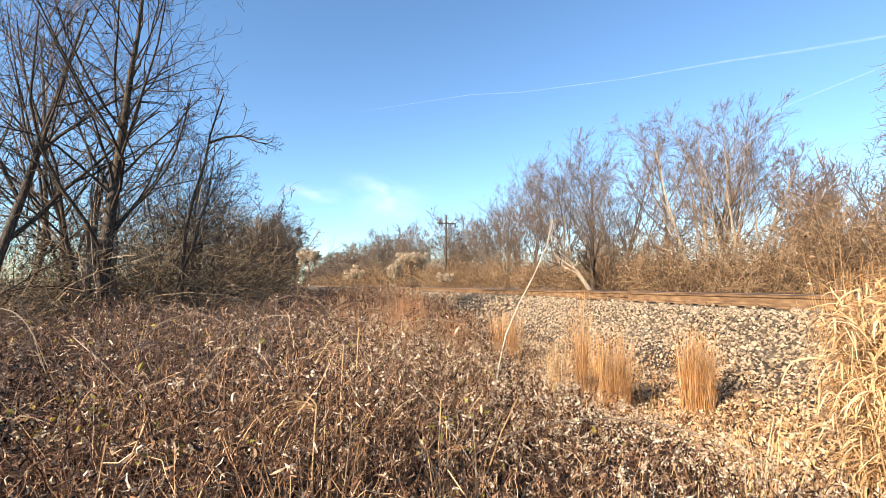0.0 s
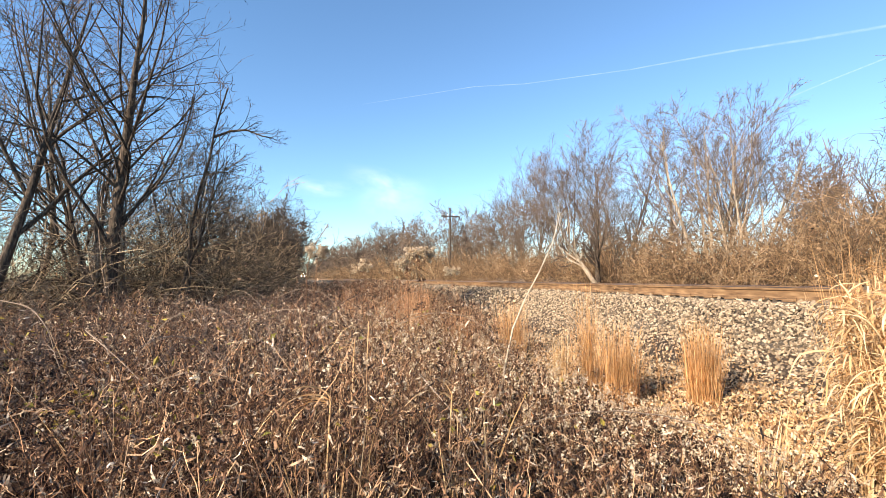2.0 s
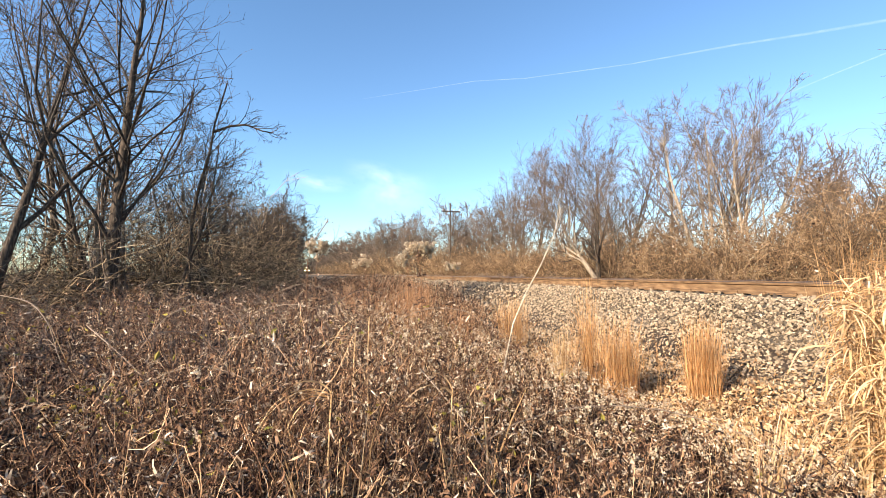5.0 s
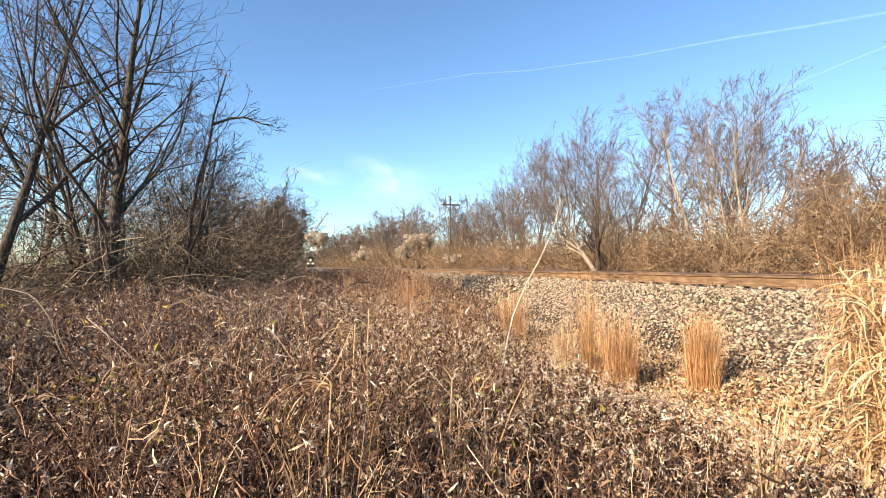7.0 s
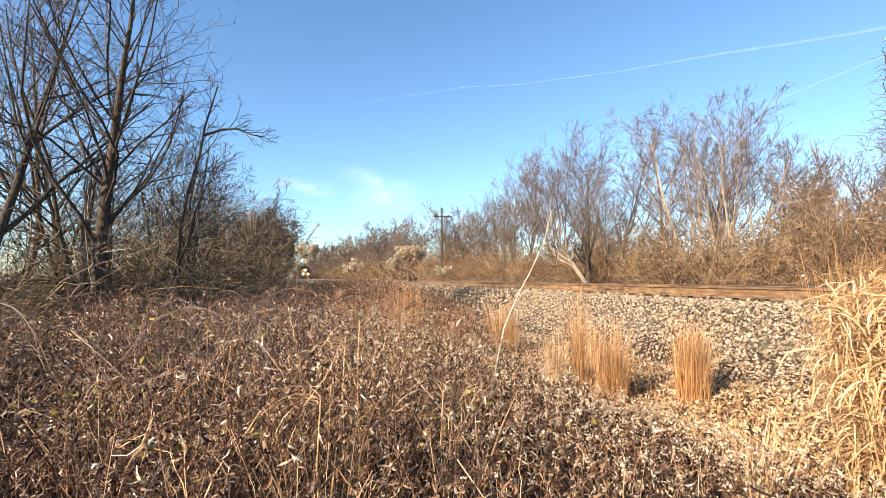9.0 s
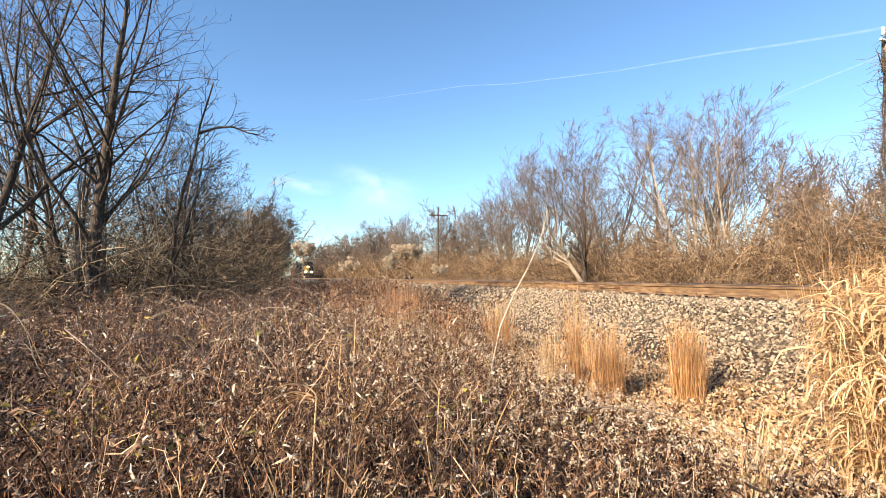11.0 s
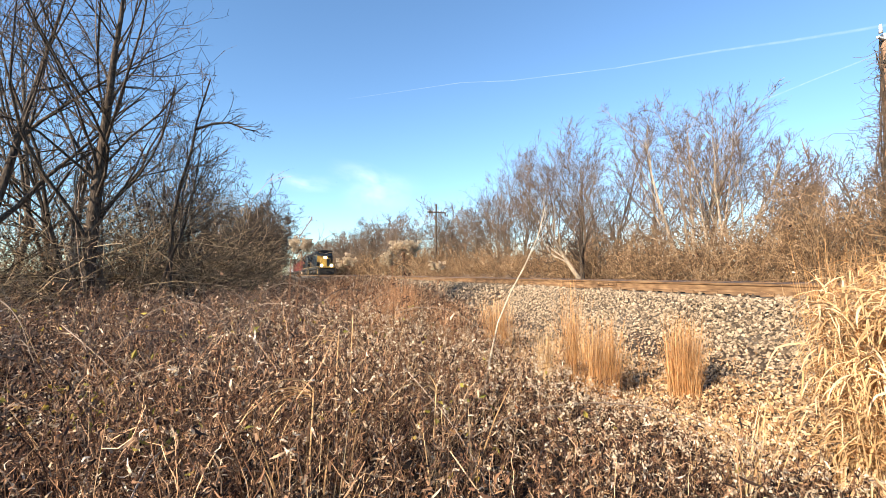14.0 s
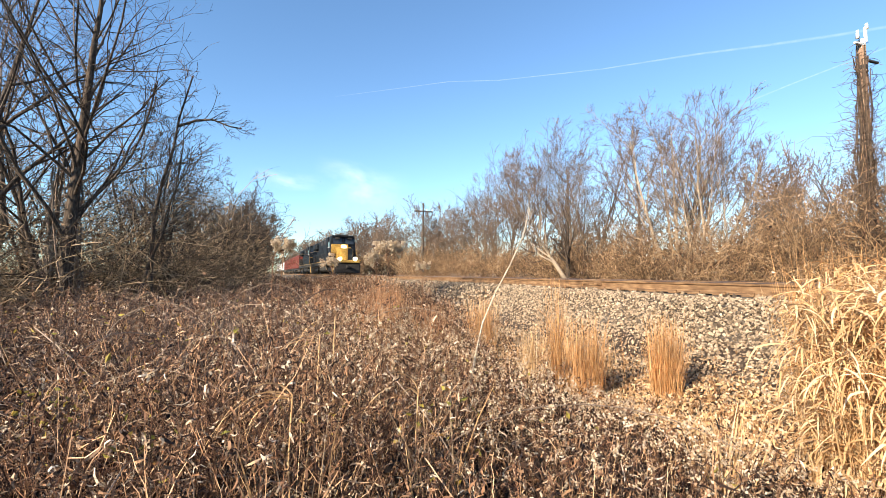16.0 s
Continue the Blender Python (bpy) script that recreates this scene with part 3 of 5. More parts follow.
# feathery grey-brown plumes that stand above the field
rs = rng_of(81)
N = 1500
x, y = rs.uniform(-8, 1.2, N), rs.uniform(2.6, 12, N)
ok = (x < np.interp(y, [2.6, 12], [0.2, 2.2])) & (rs.uniform(0, 1, N) < 0.25 + patchy(x, y))
x, y = x[ok], y[ok]
N = len(x)
H = rs.uniform(0.95, 1.3, N) * (0.8 + 0.25 * patchy(x * 1.4, y * 1.4)) + np.where(rs.uniform(0, 1, N) < 0.06, 0.18, 0)
pts, rad = grow(rs, np.stack([x, y, ground_z(x, y) - 0.03], 1), np.stack([rs.normal(0, 0.1, N), rs.normal(0, 0.1, N), np.ones(N)], 1), H, 0.0032 * rs.uniform(0.7, 1.3, N), 7, 0.08, 0.0, 0.5)
s_, w_, l_, r_ = sprout(rs, pts, rad, H, 16, 0.7, 1.0, 35, 0.12)
bp, bq = grow(rs, s_, w_, l_, np.full(len(s_), 0.0022), 4, 0.3, 0.1, 0.6)
tagged(new("weed_stems", mesh_np("weed_stems", [tube(pts, rad, 3), twig(rs, bp, bq)], M_PLUME)), "feathery grey brown weed plumes above the field", "weeds", kind="stuff")
tagged(new("weed_plumes", mesh_np("weed_plumes", [curls(rs, bp[:, 1:].reshape(-1, 3), 0.035, 0.006)], M_PLUME)), "dry grey brown seed plumes of the weeds", "weeds", kind="stuff")


# near-black leaves added low between the stems, their colour standing in for deep shade
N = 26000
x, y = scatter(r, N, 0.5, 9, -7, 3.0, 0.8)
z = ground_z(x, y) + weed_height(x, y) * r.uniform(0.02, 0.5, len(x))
tagged(new("rotting_leaves", mesh_np("rotting_leaves", [leaves(r, np.stack([x, y, z], 1), 0.08, plain=True, narrow=0.4)], M_GAP_SHADE)), "near-black leaves standing in for shade low between the weed stems", "leaves", kind="stuff")

# arching bramble canes over the weeds
N = 420
x, y = r.uniform(-7, 2.2, N), r.uniform(1.3, 13, N)
ok = (np.hypot(x, y) > 2.4) & (x < 0.5)
x, y = x[ok], y[ok]
N = len(x)
a = r.uniform(0, 2 * np.pi, N)
way = np.stack([np.cos(a) * 0.7, np.sin(a) * 0.7, np.full(N, 1.9)], 1)
pts, rad = grow(r, np.stack([x, y, 0 * x], 1), way, r.uniform(1.5, 2.6, N), r.uniform(0.003, 0.006, N), 14, 0.05, -0.17, 0.5)
tagged(new("bramble_canes", mesh_np("bramble_canes", [tube(pts, rad, 4)], M_VINE)), "long arching pale bramble canes among the weeds", "brambles", kind="stuff")

# a few stout canes bowed over the weeds
def stout_cane(path, radius):
    """path: sideways slope, depth and height of the cane's knees."""
    k = np.array([[*at_ray(px, depth), z] for px, depth, z in path])
    t = np.linspace(0, len(k) - 1, 15)
    p = np.stack([np.interp(t, np.arange(len(k)), k[:, i]) for i in range(3)], 1)
    for _ in range(2):
        p[1:-1] = (p[:-2] + 2 * p[1:-1] + p[2:]) / 4
    ob = tagged(new("bramble_cane"), "long pinkish tan bramble cane bowed over the weeds", "bramble", "stout bramble canes")
    ob.location = p[0]
    q = p - p[0]
    part("stem", mesh_np("stem", [tube(q[None], np.linspace(radius, radius * 0.5, 15)[None], 6)], M_VINE, True), ob)
    rc = rng_of(int(abs(k[0, 0]) * 1000))
    s_, w_, l_, r_ = sprout(rc, q[None], np.full((1, 15), radius), np.array([0.5]), 9, 0.15, 1, 55, 0.28)
    bp, bq = grow(rc, s_, w_, l_, np.full(9, radius * 0.4), 4, 0.25, 0.02, 0.5)
    for j in range(9):
        part("side_shoot", mesh_np("side_shoot", [tube(bp[j:j + 1], bq[j:j + 1], 3)], M_VINE), ob)


def at_ray(px, depth):
    """Plan position at a sideways slope px and a depth from the viewpoint's main axis."""
    return depth * 0.2823 + px * depth * 0.9593, depth * 0.9593 - px * depth * 0.2823


stout_cane(((-0.77, 3.3, 1.14), (-0.69, 3.1, 0.96), (-0.62, 2.95, 0.78), (-0.57, 2.85, 0.62)), 0.0045)
stout_cane(((-0.97, 3.3, 1.36), (-0.89, 3.3, 1.31), (-0.85, 3.25, 1.15), (-0.83, 3.2, 0.95)), 0.0045)
stout_cane(((-0.66, 3.5, 0.9), (-0.60, 3.6, 1.2), (-0.52, 3.7, 1.29), (-0.46, 3.7, 1.24), (-0.42, 3.6, 1.05)), 0.0045)
stout_cane(((-0.50, 3.2, 0.85), (-0.46, 3.2, 1.05), (-0.42, 3.2, 1.1), (-0.35, 3.2, 1.04), (-0.30, 3.2, 0.9)), 0.0042)
stout_cane(((-0.95, 2.6, 0.72), (-0.86, 2.6, 0.80), (-0.78, 2.55, 0.74), (-0.6, 2.4, 0.62)), 0.0042)
stout_cane(((-0.55, 2.0, 0.62), (-0.42, 2.0, 0.68), (-0.28, 2.0, 0.66), (-0.16, 1.95, 0.56)), 0.0038)
stout_cane(((-0.05, 2.6, 0.98), (0.05, 2.3, 0.78), (0.14, 2.05, 0.55), (0.2, 1.9, 0.38)), 0.0045)
stout_cane(((-0.36, 4.6, 1.32), (-0.31, 4.6, 1.42), (-0.25, 4.6, 1.36), (-0.21, 4.5, 1.1)), 0.004)

# light straw blades and low golden grass among the weeds
N = 5200
x, y = scatter(r, N, 1.2, 16, -3.5, 4.6, 1.1)
ok = r.uniform(0, 1, len(x)) < np.interp(x, [-3, 0.2, 1.0, 2.0, 3.4, 4.6], [0.0, 0.1, 0.3, 0.55, 1.0, 0.25])
x, y = x[ok], y[ok]
N = len(x)
way = np.stack([r.normal(0, 0.25, N), r.normal(0, 0.25, N), np.ones(N)], 1)
H = weed_height(x, y) * r.uniform(0.5, 1.0, N)
pts, _ = grow(r, np.stack([x, y, ground_z(x, y) - 0.02], 1), way, H, np.full(N, 0.002), 6, 0.1, -0.03)
width = np.linspace(1, 0.2, 6)[None] * r.uniform(0.003, 0.007, (N, 1))
a = r.uniform(0, np.pi, N)
tagged(new("straw_blades", mesh_np("straw_blades", [ribbon(pts, width, np.stack([np.cos(a), np.sin(a), 0 * a], 1))], M_STRAW)), "thin straw-coloured grass blades between the weeds", "grass", kind="stuff")

# loose golden grass between the tufts at the foot of the bank
rs = rng_of(78)
x, y = rs.uniform(1.6, 4.3, 900), rs.uniform(4.2, 8.2, 900)
ok = rs.uniform(0, 1, 900) < patchy(x * 2.1, y * 2.1) ** 1.5
x, y = x[ok], y[ok]
N = len(x)
way = np.stack([rs.normal(0, 0.14, N), rs.normal(0, 0.14, N), np.ones(N)], 1)
pts, _ = grow(rs, np.stack([x, y, ground_z(x, y) - 0.02], 1), way, rs.uniform(0.25, 0.75, N), np.full(N, 0.002), 6, 0.08, -0.02)
a = rs.uniform(0, np.pi, N)
tagged(new("straw_blades", mesh_np("straw_blades", [ribbon(pts, np.linspace(1, 0.2, 6)[None] * rs.uniform(0.003, 0.007, (N, 1)), np.stack([np.cos(a), np.sin(a), 0 * a], 1))], M_GRASS)), "loose golden grass blades at the foot of the bank", "grass", kind="stuff")

# pale seed specks and a few yellow leaves
N = 9000
x, y = scatter(r, N, 1.0, 5.5, -2.5, 3.2, 1.5)
ok = r.uniform(0, 1, len(x)) < np.interp(x, [-2.5, -0.6, 0.4, 1.2, 2.4, 3.2], [0.03, 0.08, 0.4, 0.7, 0.7, 0.25])
x, y = x[ok], y[ok]
z = ground_z(x, y) + weed_height(x, y) * r.uniform(0.45, 1.0, len(x))
tagged(new("seed_specks", mesh_np("seed_specks", [leaves(r, np.repeat(np.stack([x, y, z], 1), 7, 0) + r.normal(0, 0.007, (len(x) * 7, 3)), 0.011, plain=True, narrow=0.55)], M_FLUFF)), "whitish dry seed husks on the weeds", "seed husks", kind="stuff")
N = 420
x, y = scatter(r, N, 1.0, 7, -3.5, 2, 2.0)
z = weed_height(x, y) * r.uniform(0.4, 0.95, len(x))
tagged(new("yellow_leaves", mesh_np("yellow_leaves", [leaves(r, np.stack([x, y, z], 1), 0.04, narrow=0.3)], M_LEAF_GOLD)), "few last yellow and reddish leaves", "leaves", kind="stuff")

# fallen leaves at the foot of the bank
N = 20000
x, y = r.triangular(2.0, 3.9, 5.3, N), r.triangular(0.6, 3, 9, N)
tagged(new("leaf_litter", mesh_np("leaf_litter", [leaves(r, np.stack([x, y, ground_z(x, y) + r.uniform(0.0, 0.07, N)], 1), 0.048, 0.0, narrow=0.3)], M_LITTER)), "pale fallen leaves on the ground below the bank", "leaf litter", kind="stuff")


# ---------- grass tufts ----------
def tuft(x, y, h, radius, blades, material, label, flop=0.0, width=0.004, name="grass_tuft"):
    r = rng_of(int(abs(x * 977 + y * 131) * 10))
    base = tagged(new(name), label, "grass tuft", "grass tufts at the foot of the bank")
    base.location = (x, y, float(ground_z(x, y)) - 0.02)
    a, q = r.uniform(0, 2 * np.pi, blades), radius * np.sqrt(r.uniform(0, 1, blades))
    start = np.stack([np.cos(a) * q * 0.8, np.sin(a) * q * 0.8, 0 * a], 1)
    lean = r.normal(0, 0.065, (blades, 2)) + start[:, :2] * 0.1
    way = np.concatenate([lean, np.ones((blades, 1))], 1)
    H = h * r.uniform(0.55, 1.08, blades)
    pts, _ = grow(r, start, way, H, np.full(blades, 0.002), 7, 0.045 + flop * 0.1, -flop, 0.4)
    wd = np.array([1, 1, 0.95, 0.85, 0.7, 0.5, 0.2])[None] * width * r.uniform(0.6, 1.4, (blades, 1))
    b = r.uniform(0, np.pi, blades)
    part("straw", mesh_np("straw", [ribbon(pts, wd, np.stack([np.cos(b), np.sin(b), 0 * b], 1))], material), base)
    k = blades // 3
    lp, _ = grow(r, pts[:k, 3], np.stack([r.normal(0, 0.6, k), r.normal(0, 0.6, k), np.full(k, 0.9)], 1), H[:k] * 0.35, np.full(k, 0.002), 5, 0.12, -0.25 - flop)
    lw = np.array([0.7, 1, 0.9, 0.6, 0.1])[None] * width * 1.4 * np.ones((k, 1))
    b = r.uniform(0, np.pi, k)
    part("foliage", mesh_np("foliage", [ribbon(lp, lw, np.stack([np.cos(b), np.sin(b), 0 * b], 1))], material), base)
    return base


def leafy_clump(x, y, h, material):
    """Stout dry grass with long blades that arch over and hang."""
    base = tuft(x, y, h, 0.3, 90, material, "large straw-gold clump of arching dry grass", flop=0.05, width=0.007)
    r = rng_of(int(abs(x * 311 + y * 57) * 10))
    n = 760
    a, q = r.uniform(0, 2 * np.pi, n), 0.3 * np.sqrt(r.uniform(0, 1, n))
    st = np.stack([np.cos(a) * q, np.sin(a) * q, h * r.uniform(0.12, 0.95, n)], 1)
    b = r.uniform(0, 2 * np.pi, n)
    pts, _ = grow(r, st, np.stack([np.cos(b), np.sin(b), r.uniform(0.4, 1.6, n)], 1), r.uniform(0.16, 0.42, n), np.full(n, 0.002), 7, 0.16, -0.4)
    wd = np.array([0.6, 1, 1, 0.9, 0.75, 0.5, 0.1])[None] * r.uniform(0.007, 0.017, (n, 1))
    side = np.stack([-np.sin(b), np.cos(b), r.normal(0, 0.4, n)], 1)
    part("hanging_foliage", mesh_np("hanging_foliage", [ribbon(pts, wd, unit(side))], material), base)
    return base


tuft(4.05, 3.97, 0.88, 0.2, 460, M_GRASS, "dense golden upright broomsedge tuft")
tuft(3.3, 4.4, 0.95, 0.26, 460, M_GRASS, "golden broomsedge tuft beside a dead weed patch")
tuft(3.28, 4.90, 1.38, 0.1, 160, M_GRASS, "tall narrow golden grass tuft")
tuft(3.40, 7.34, 1.1, 0.3, 320, M_GRASS, "golden grass tuft beside a pale sapling")
tuft(2.92, 4.87, 0.85, 0.14, 180, M_STRAW, "small straw-coloured grass tuft")
tuft(1.55, 7.6, 1.42, 0.45, 420, M_REDGRASS, "russet grass tuft in the weeds")
tuft(2.1, 9.4, 1.4, 0.45, 380, M_REDGRASS, "russet grass tuft in the weeds")
tuft(2.6, 11.6, 1.35, 0.5, 320, M_REDGRASS, "russet grass tuft in the weeds")
tuft(1.1, 10.2, 1.4, 0.5, 320, M_REDGRASS, "russet grass tuft in the weeds")
tuft(3.3, 13.6, 1.3, 0.55, 320, M_REDGRASS, "russet grass tuft in the weeds")
tuft(2.35, 7.2, 1.15, 0.4, 260, M_REDGRASS, "russet grass tuft in the weeds")
for k, (dx, dy, h) in enumerate(((3.45, 1.72, 1.36), (3.72, 1.92, 1.38), (3.6, 1.42, 1.4), (4.05, 1.9, 1.35), (4.35, 2.3, 1.38), (4.8, 2.45, 1.4), (4.5, 2.0, 1.4), (3.55, 2.0, 1.28), (4.05, 2.28, 1.3))):
    leafy_clump(dx, dy, h, M_GRASS if k % 3 == 2 else M_STRAW)
tuft(4.95, 2.95, 1.5, 0.35, 200, M_GRASS, "tall fine golden grass behind the arching clumps")
tuft(2.45, 2.0, 0.75, 0.16, 90, M_STRAW, "low pale dead grass clump", flop=0.12, width=0.009)
tuft(0.08, 1.62, 1.12, 0.07, 22, M_STRAW, "pale bent grass blades in the weeds", flop=0.16, width=0.011)
tuft(0.75, 2.1, 1.0, 0.08, 16, M_STRAW, "pale bent grass blades in the weeds", flop=0.14, width=0.010)
def bent_blades(px, depth, z, n, length, away, label):
    """A spray of broad dry blades that bow over to one side."""
    r = rng_of(int(abs(px) * 1000 + n))
    ob = tagged(new("grass_spray"), label, "grass")
    x, y = at_ray(px, depth)
    ob.location = (x, y, z)
    side = np.array([0.9593, -0.2823, 0.0])
    stalk = np.array([[[0, 0, -z], [0.01, 0, -z * 0.6], [-0.01, 0.01, -z * 0.25], [0, 0, 0]]])
    part("stem", mesh_np("stem", [tube(stalk, np.full((1, 4), 0.003), 5)], M_STRAW), ob)
    for k in range(n):
        way = side * away * r.uniform(0.5, 1.3) + np.array([0, 0, r.uniform(0.2, 1.1)]) + r.normal(0, 0.2, 3)
        p, _ = grow(r, np.zeros((1, 3)) + np.array([0, 0, -0.05 * r.uniform(0, 1)]), way[None], np.array([length * r.uniform(0.6, 1.2)]), np.array([0.003]), 9, 0.03, -0.3)
        blade = ribbon(p, np.array([[0.5, 0.9, 1, 1, 0.95, 0.85, 0.65, 0.4, 0.1]]) * r.uniform(0.009, 0.015), unit(np.array([[0.3, -1.0, 0.5]]) + r.normal(0, 0.2, (1, 3))))
        part("blade", mesh_np("blade", [blade], M_STRAW), ob)


bent_blades(-0.24, 1.8, 1.06, 11, 0.36, -1.0, "spray of broad pale grass blades bowed over the weeds")
bent_blades(-0.19, 2.4, 1.2, 3, 0.4, -0.7, "two pale grass blades curling over the weeds")
bent_blades(-0.16, 2.7, 1.26, 2, 0.36, -1.0, "two pale grass blades curling over the weeds")
bent_blades(0.02, 2.2, 0.98, 3, 0.34, -0.4, "two pale grass blades curling over the weeds")
bent_blades(0.42, 2.0, 0.42, 10, 0.26, 0.4, "low spray of pale dead blades at the weeds' edge")
rl = rng_of(15)
for gx, gy, gz, gn in ((-0.97, 2.68, 0.88, 90), (-0.5, 2.0, 0.9, 30), (0.65, 1.9, 0.9, 25)):
    tagged(new("yellow_leaves", mesh_np("yellow_leaves", [leaves(rl, np.array([gx, gy, gz]) + rl.normal(0, 1, (gn, 3)) * np.array([0.12, 0.1, 0.07]), 0.035, narrow=0.3)], M_LEAF_GOLD)), "sprig of yellow-green leaves left in the weeds", "leaves", kind="stuff")


# ---------- seed heads and sapling ----------
def seed_plant(x, y, top, spread, n, label, flat=0.7):
    """A stalk that opens into a dome of fine branches tipped with tight fluffy balls."""
    r = rng_of(int(abs(x * 613 + y * 71) * 10))
    base = tagged(new("dried_flower"), label, "dried flower", "dried seed heads above the weeds")
    base.location = (x, y, 0)
    pts, rad = grow(r, np.zeros((1, 3)), np.array([[0.0, 0, 1.0]]), np.array([top - spread * 0.7]), np.array([0.005]), 10, 0.02, 0.02, 0.5)
    head = pts[0, -1]
    a, q = r.uniform(0, 2 * np.pi, n), spread * np.sqrt(r.uniform(0.02, 1, n))
    end = head + np.stack([np.cos(a) * q, np.sin(a) * q, spread * 0.7 * (1 - flat * (q / spread) ** 2) + r.normal(0, spread * 0.1, n)], 1)
    foot = head + np.stack([0 * a, 0 * a, -spread * r.uniform(0, 0.9, n)], 1)
    t = np.linspace(0, 1, 6)[None, :, None]
    bp = foot[:, None] + (end - foot)[:, None] * np.concatenate([t ** 0.9, t ** 0.9, t ** 1.4], 2) + r.normal(0, spread * 0.025, (n, 6, 3))
    part("stem", mesh_np("stem", [tube(pts, rad, 5), tube(bp, np.full((n, 6), 0.0012), 3)], M_WEED), base)
    balls = np.concatenate([bp[:, -1], bp[:, -1] + r.normal(0, 0.02, (n, 3)), bp[:, -2] + r.normal(0, 0.012, (n, 3))])
    size = np.repeat(r.uniform(0.008, 0.017, len(balls)), 34)[:, None]
    tips = np.repeat(balls, 34, 0)
    tips = tips + unit(r.normal(size=tips.shape)) * size
    part("seed_head", mesh_np("seed_head", [leaves(r, tips, 0.012, 0.0, plain=True, narrow=0.6)], M_FLUFF), base, "fluffy cream white seed clusters")
    part("dead_foliage", mesh_np("dead_foliage", [curls(r, pts[0, 4:][r.integers(0, 6, 40)] + r.normal(0, 0.01, (40, 3)), 0.05, 0.01)], M_LEAF), base, "shrivelled brown leaves on the stalk")
    return base


seed_plant(*at_ray(-0.049, 3.7), 1.755, 0.115, 26, "dry goldenrod stalk with cream fluffy seed head")
seed_plant(*at_ray(-0.075, 3.6), 1.66, 0.09, 9, "dry goldenrod stalk with cream fluffy seed head")
seed_plant(*at_ray(-0.148, 4.2), 1.66, 0.12, 9, "dry goldenrod stalk with thin pale seed head")
seed_plant(*at_ray(0.018, 4.7), 1.61, 0.08, 8, "dry stalk with small cream seed clusters")
seed_plant(*at_ray(-0.288, 3.5), 1.74, 0.10, 17, "dry stalk with thin whitish seed head", 0.3)


curl = tagged(new("bent_seed_stalk"), "thin dark seed stalk bent over at the tip", "dried weed")
curl.location = (*at_ray(-0.296, 3.5), 0)
t = np.linspace(0, 1, 12)
cp = np.stack([0.15 * np.clip((t - 0.8) / 0.2, 0, 1) ** 1.4, 0 * t, 1.97 * t - 0.05 * np.clip((t - 0.85) / 0.15, 0, 1) ** 2], 1)[None]
part("stem", mesh_np("stem", [tube(cp, np.full((1, 12), 0.0032), 5)], M_WEED), curl)
rr = rng_of(9)
tagged(part("husks", mesh_np("husks", [leaves(rr, cp[0, 9:][rr.integers(0, 3, 60)] + rr.normal(0, 0.012, (60, 3)), 0.011)], M_WEED), curl), kind="stuff")

sap = tagged(new("dead_sapling"), "thin bleached leaning dead sapling with forked tip", "sapling")
sx, sy = at_ray(0.072, 4.2)
sap.location = (sx, sy, 0)
t = np.linspace(0, 1, 9)
# leans to the right, away from its foot, up to head height and above
sp = np.stack([0.72 * t + 0.05 * np.sin(t * 9), -0.23 * t, 2.12 * t], 1)[None]
sap_r = np.linspace(0.012, 0.0035, 9)[None]
srs = rng_of(31)
part("trunk", mesh_np("trunk", [tube(sp, sap_r, 7)], M_PALEWOOD, True), sap)
s, w, ln, rr = sprout(srs, sp, sap_r, np.array([1.0]), 7, 0.76, 1.0, 18, 0.4)
bp, br = grow(srs, s, w, ln, np.maximum(rr * 0.7, 0.0016), 5, 0.08, 0.08, 0.4)
s2, w2, l2, r2 = sprout(srs, bp, br, ln, 3, 0.3, 1, 30, 0.5)
bp2, br2 = grow(srs, s2, w2, l2, np.maximum(r2, 0.0014), 4, 0.1, 0.08, 0.5)
part("twigs", mesh_np("twigs", [tube(bp, br, 4), tube(bp2, br2, 3)], M_PALEWOOD), sap)


# ---------- thickets ----------
def thicket(seed, x, y, h, material, label, leafy=0, rad=0.006, twigs=5, name="thicket", droop=-0.03, lean=0.4):
    """Rows of arching bare canes with side twigs: nobody could count them."""
    r = rng_of(seed)
    N = len(x)
    way = np.stack([r.normal(0, lean, N), r.normal(0, lean, N), np.ones(N)], 1)
    H = h * r.uniform(0.55, 1.25, N)
    pts, rd = grow(r, np.stack([x, y, ground_z(x, y) - 0.05], 1), way, H, rad * r.uniform(0.6, 1.5, N), 7, 0.16, droop, 0.35)
    g = [tube(pts, rd, 3)]
    s, w, ln, rr = sprout(r, pts, rd, H, twigs, 0.25, 1, 50, 0.45)
    bp, br = grow(r, s, w, ln, np.maximum(rr, rad * 0.55), 4, 0.26, droop, 0.6)
    g.append(tube(bp, br, 3))
    s, w, ln, rr = sprout(r, bp, br, ln, 3, 0.2, 1, 50, 0.6)
    bp, br = grow(r, s, w, ln, np.maximum(rr, rad * 0.45), 3, 0.3, droop, 0.7)
    g.append(twig(r, bp, br))
    tagged(new(name, mesh_np(name, g, material)), label, "thicket", kind="stuff")
    if leafy:
        i = r.integers(0, len(bp), leafy)
        tagged(new("thicket_leaves", mesh_np("thicket_leaves", [leaves(r, bp[i, 1], 0.07, plain=True)], M_LEAF)), "brown leaves still hanging in the thicket", "leaves", kind="stuff")


r = rng_of(50)
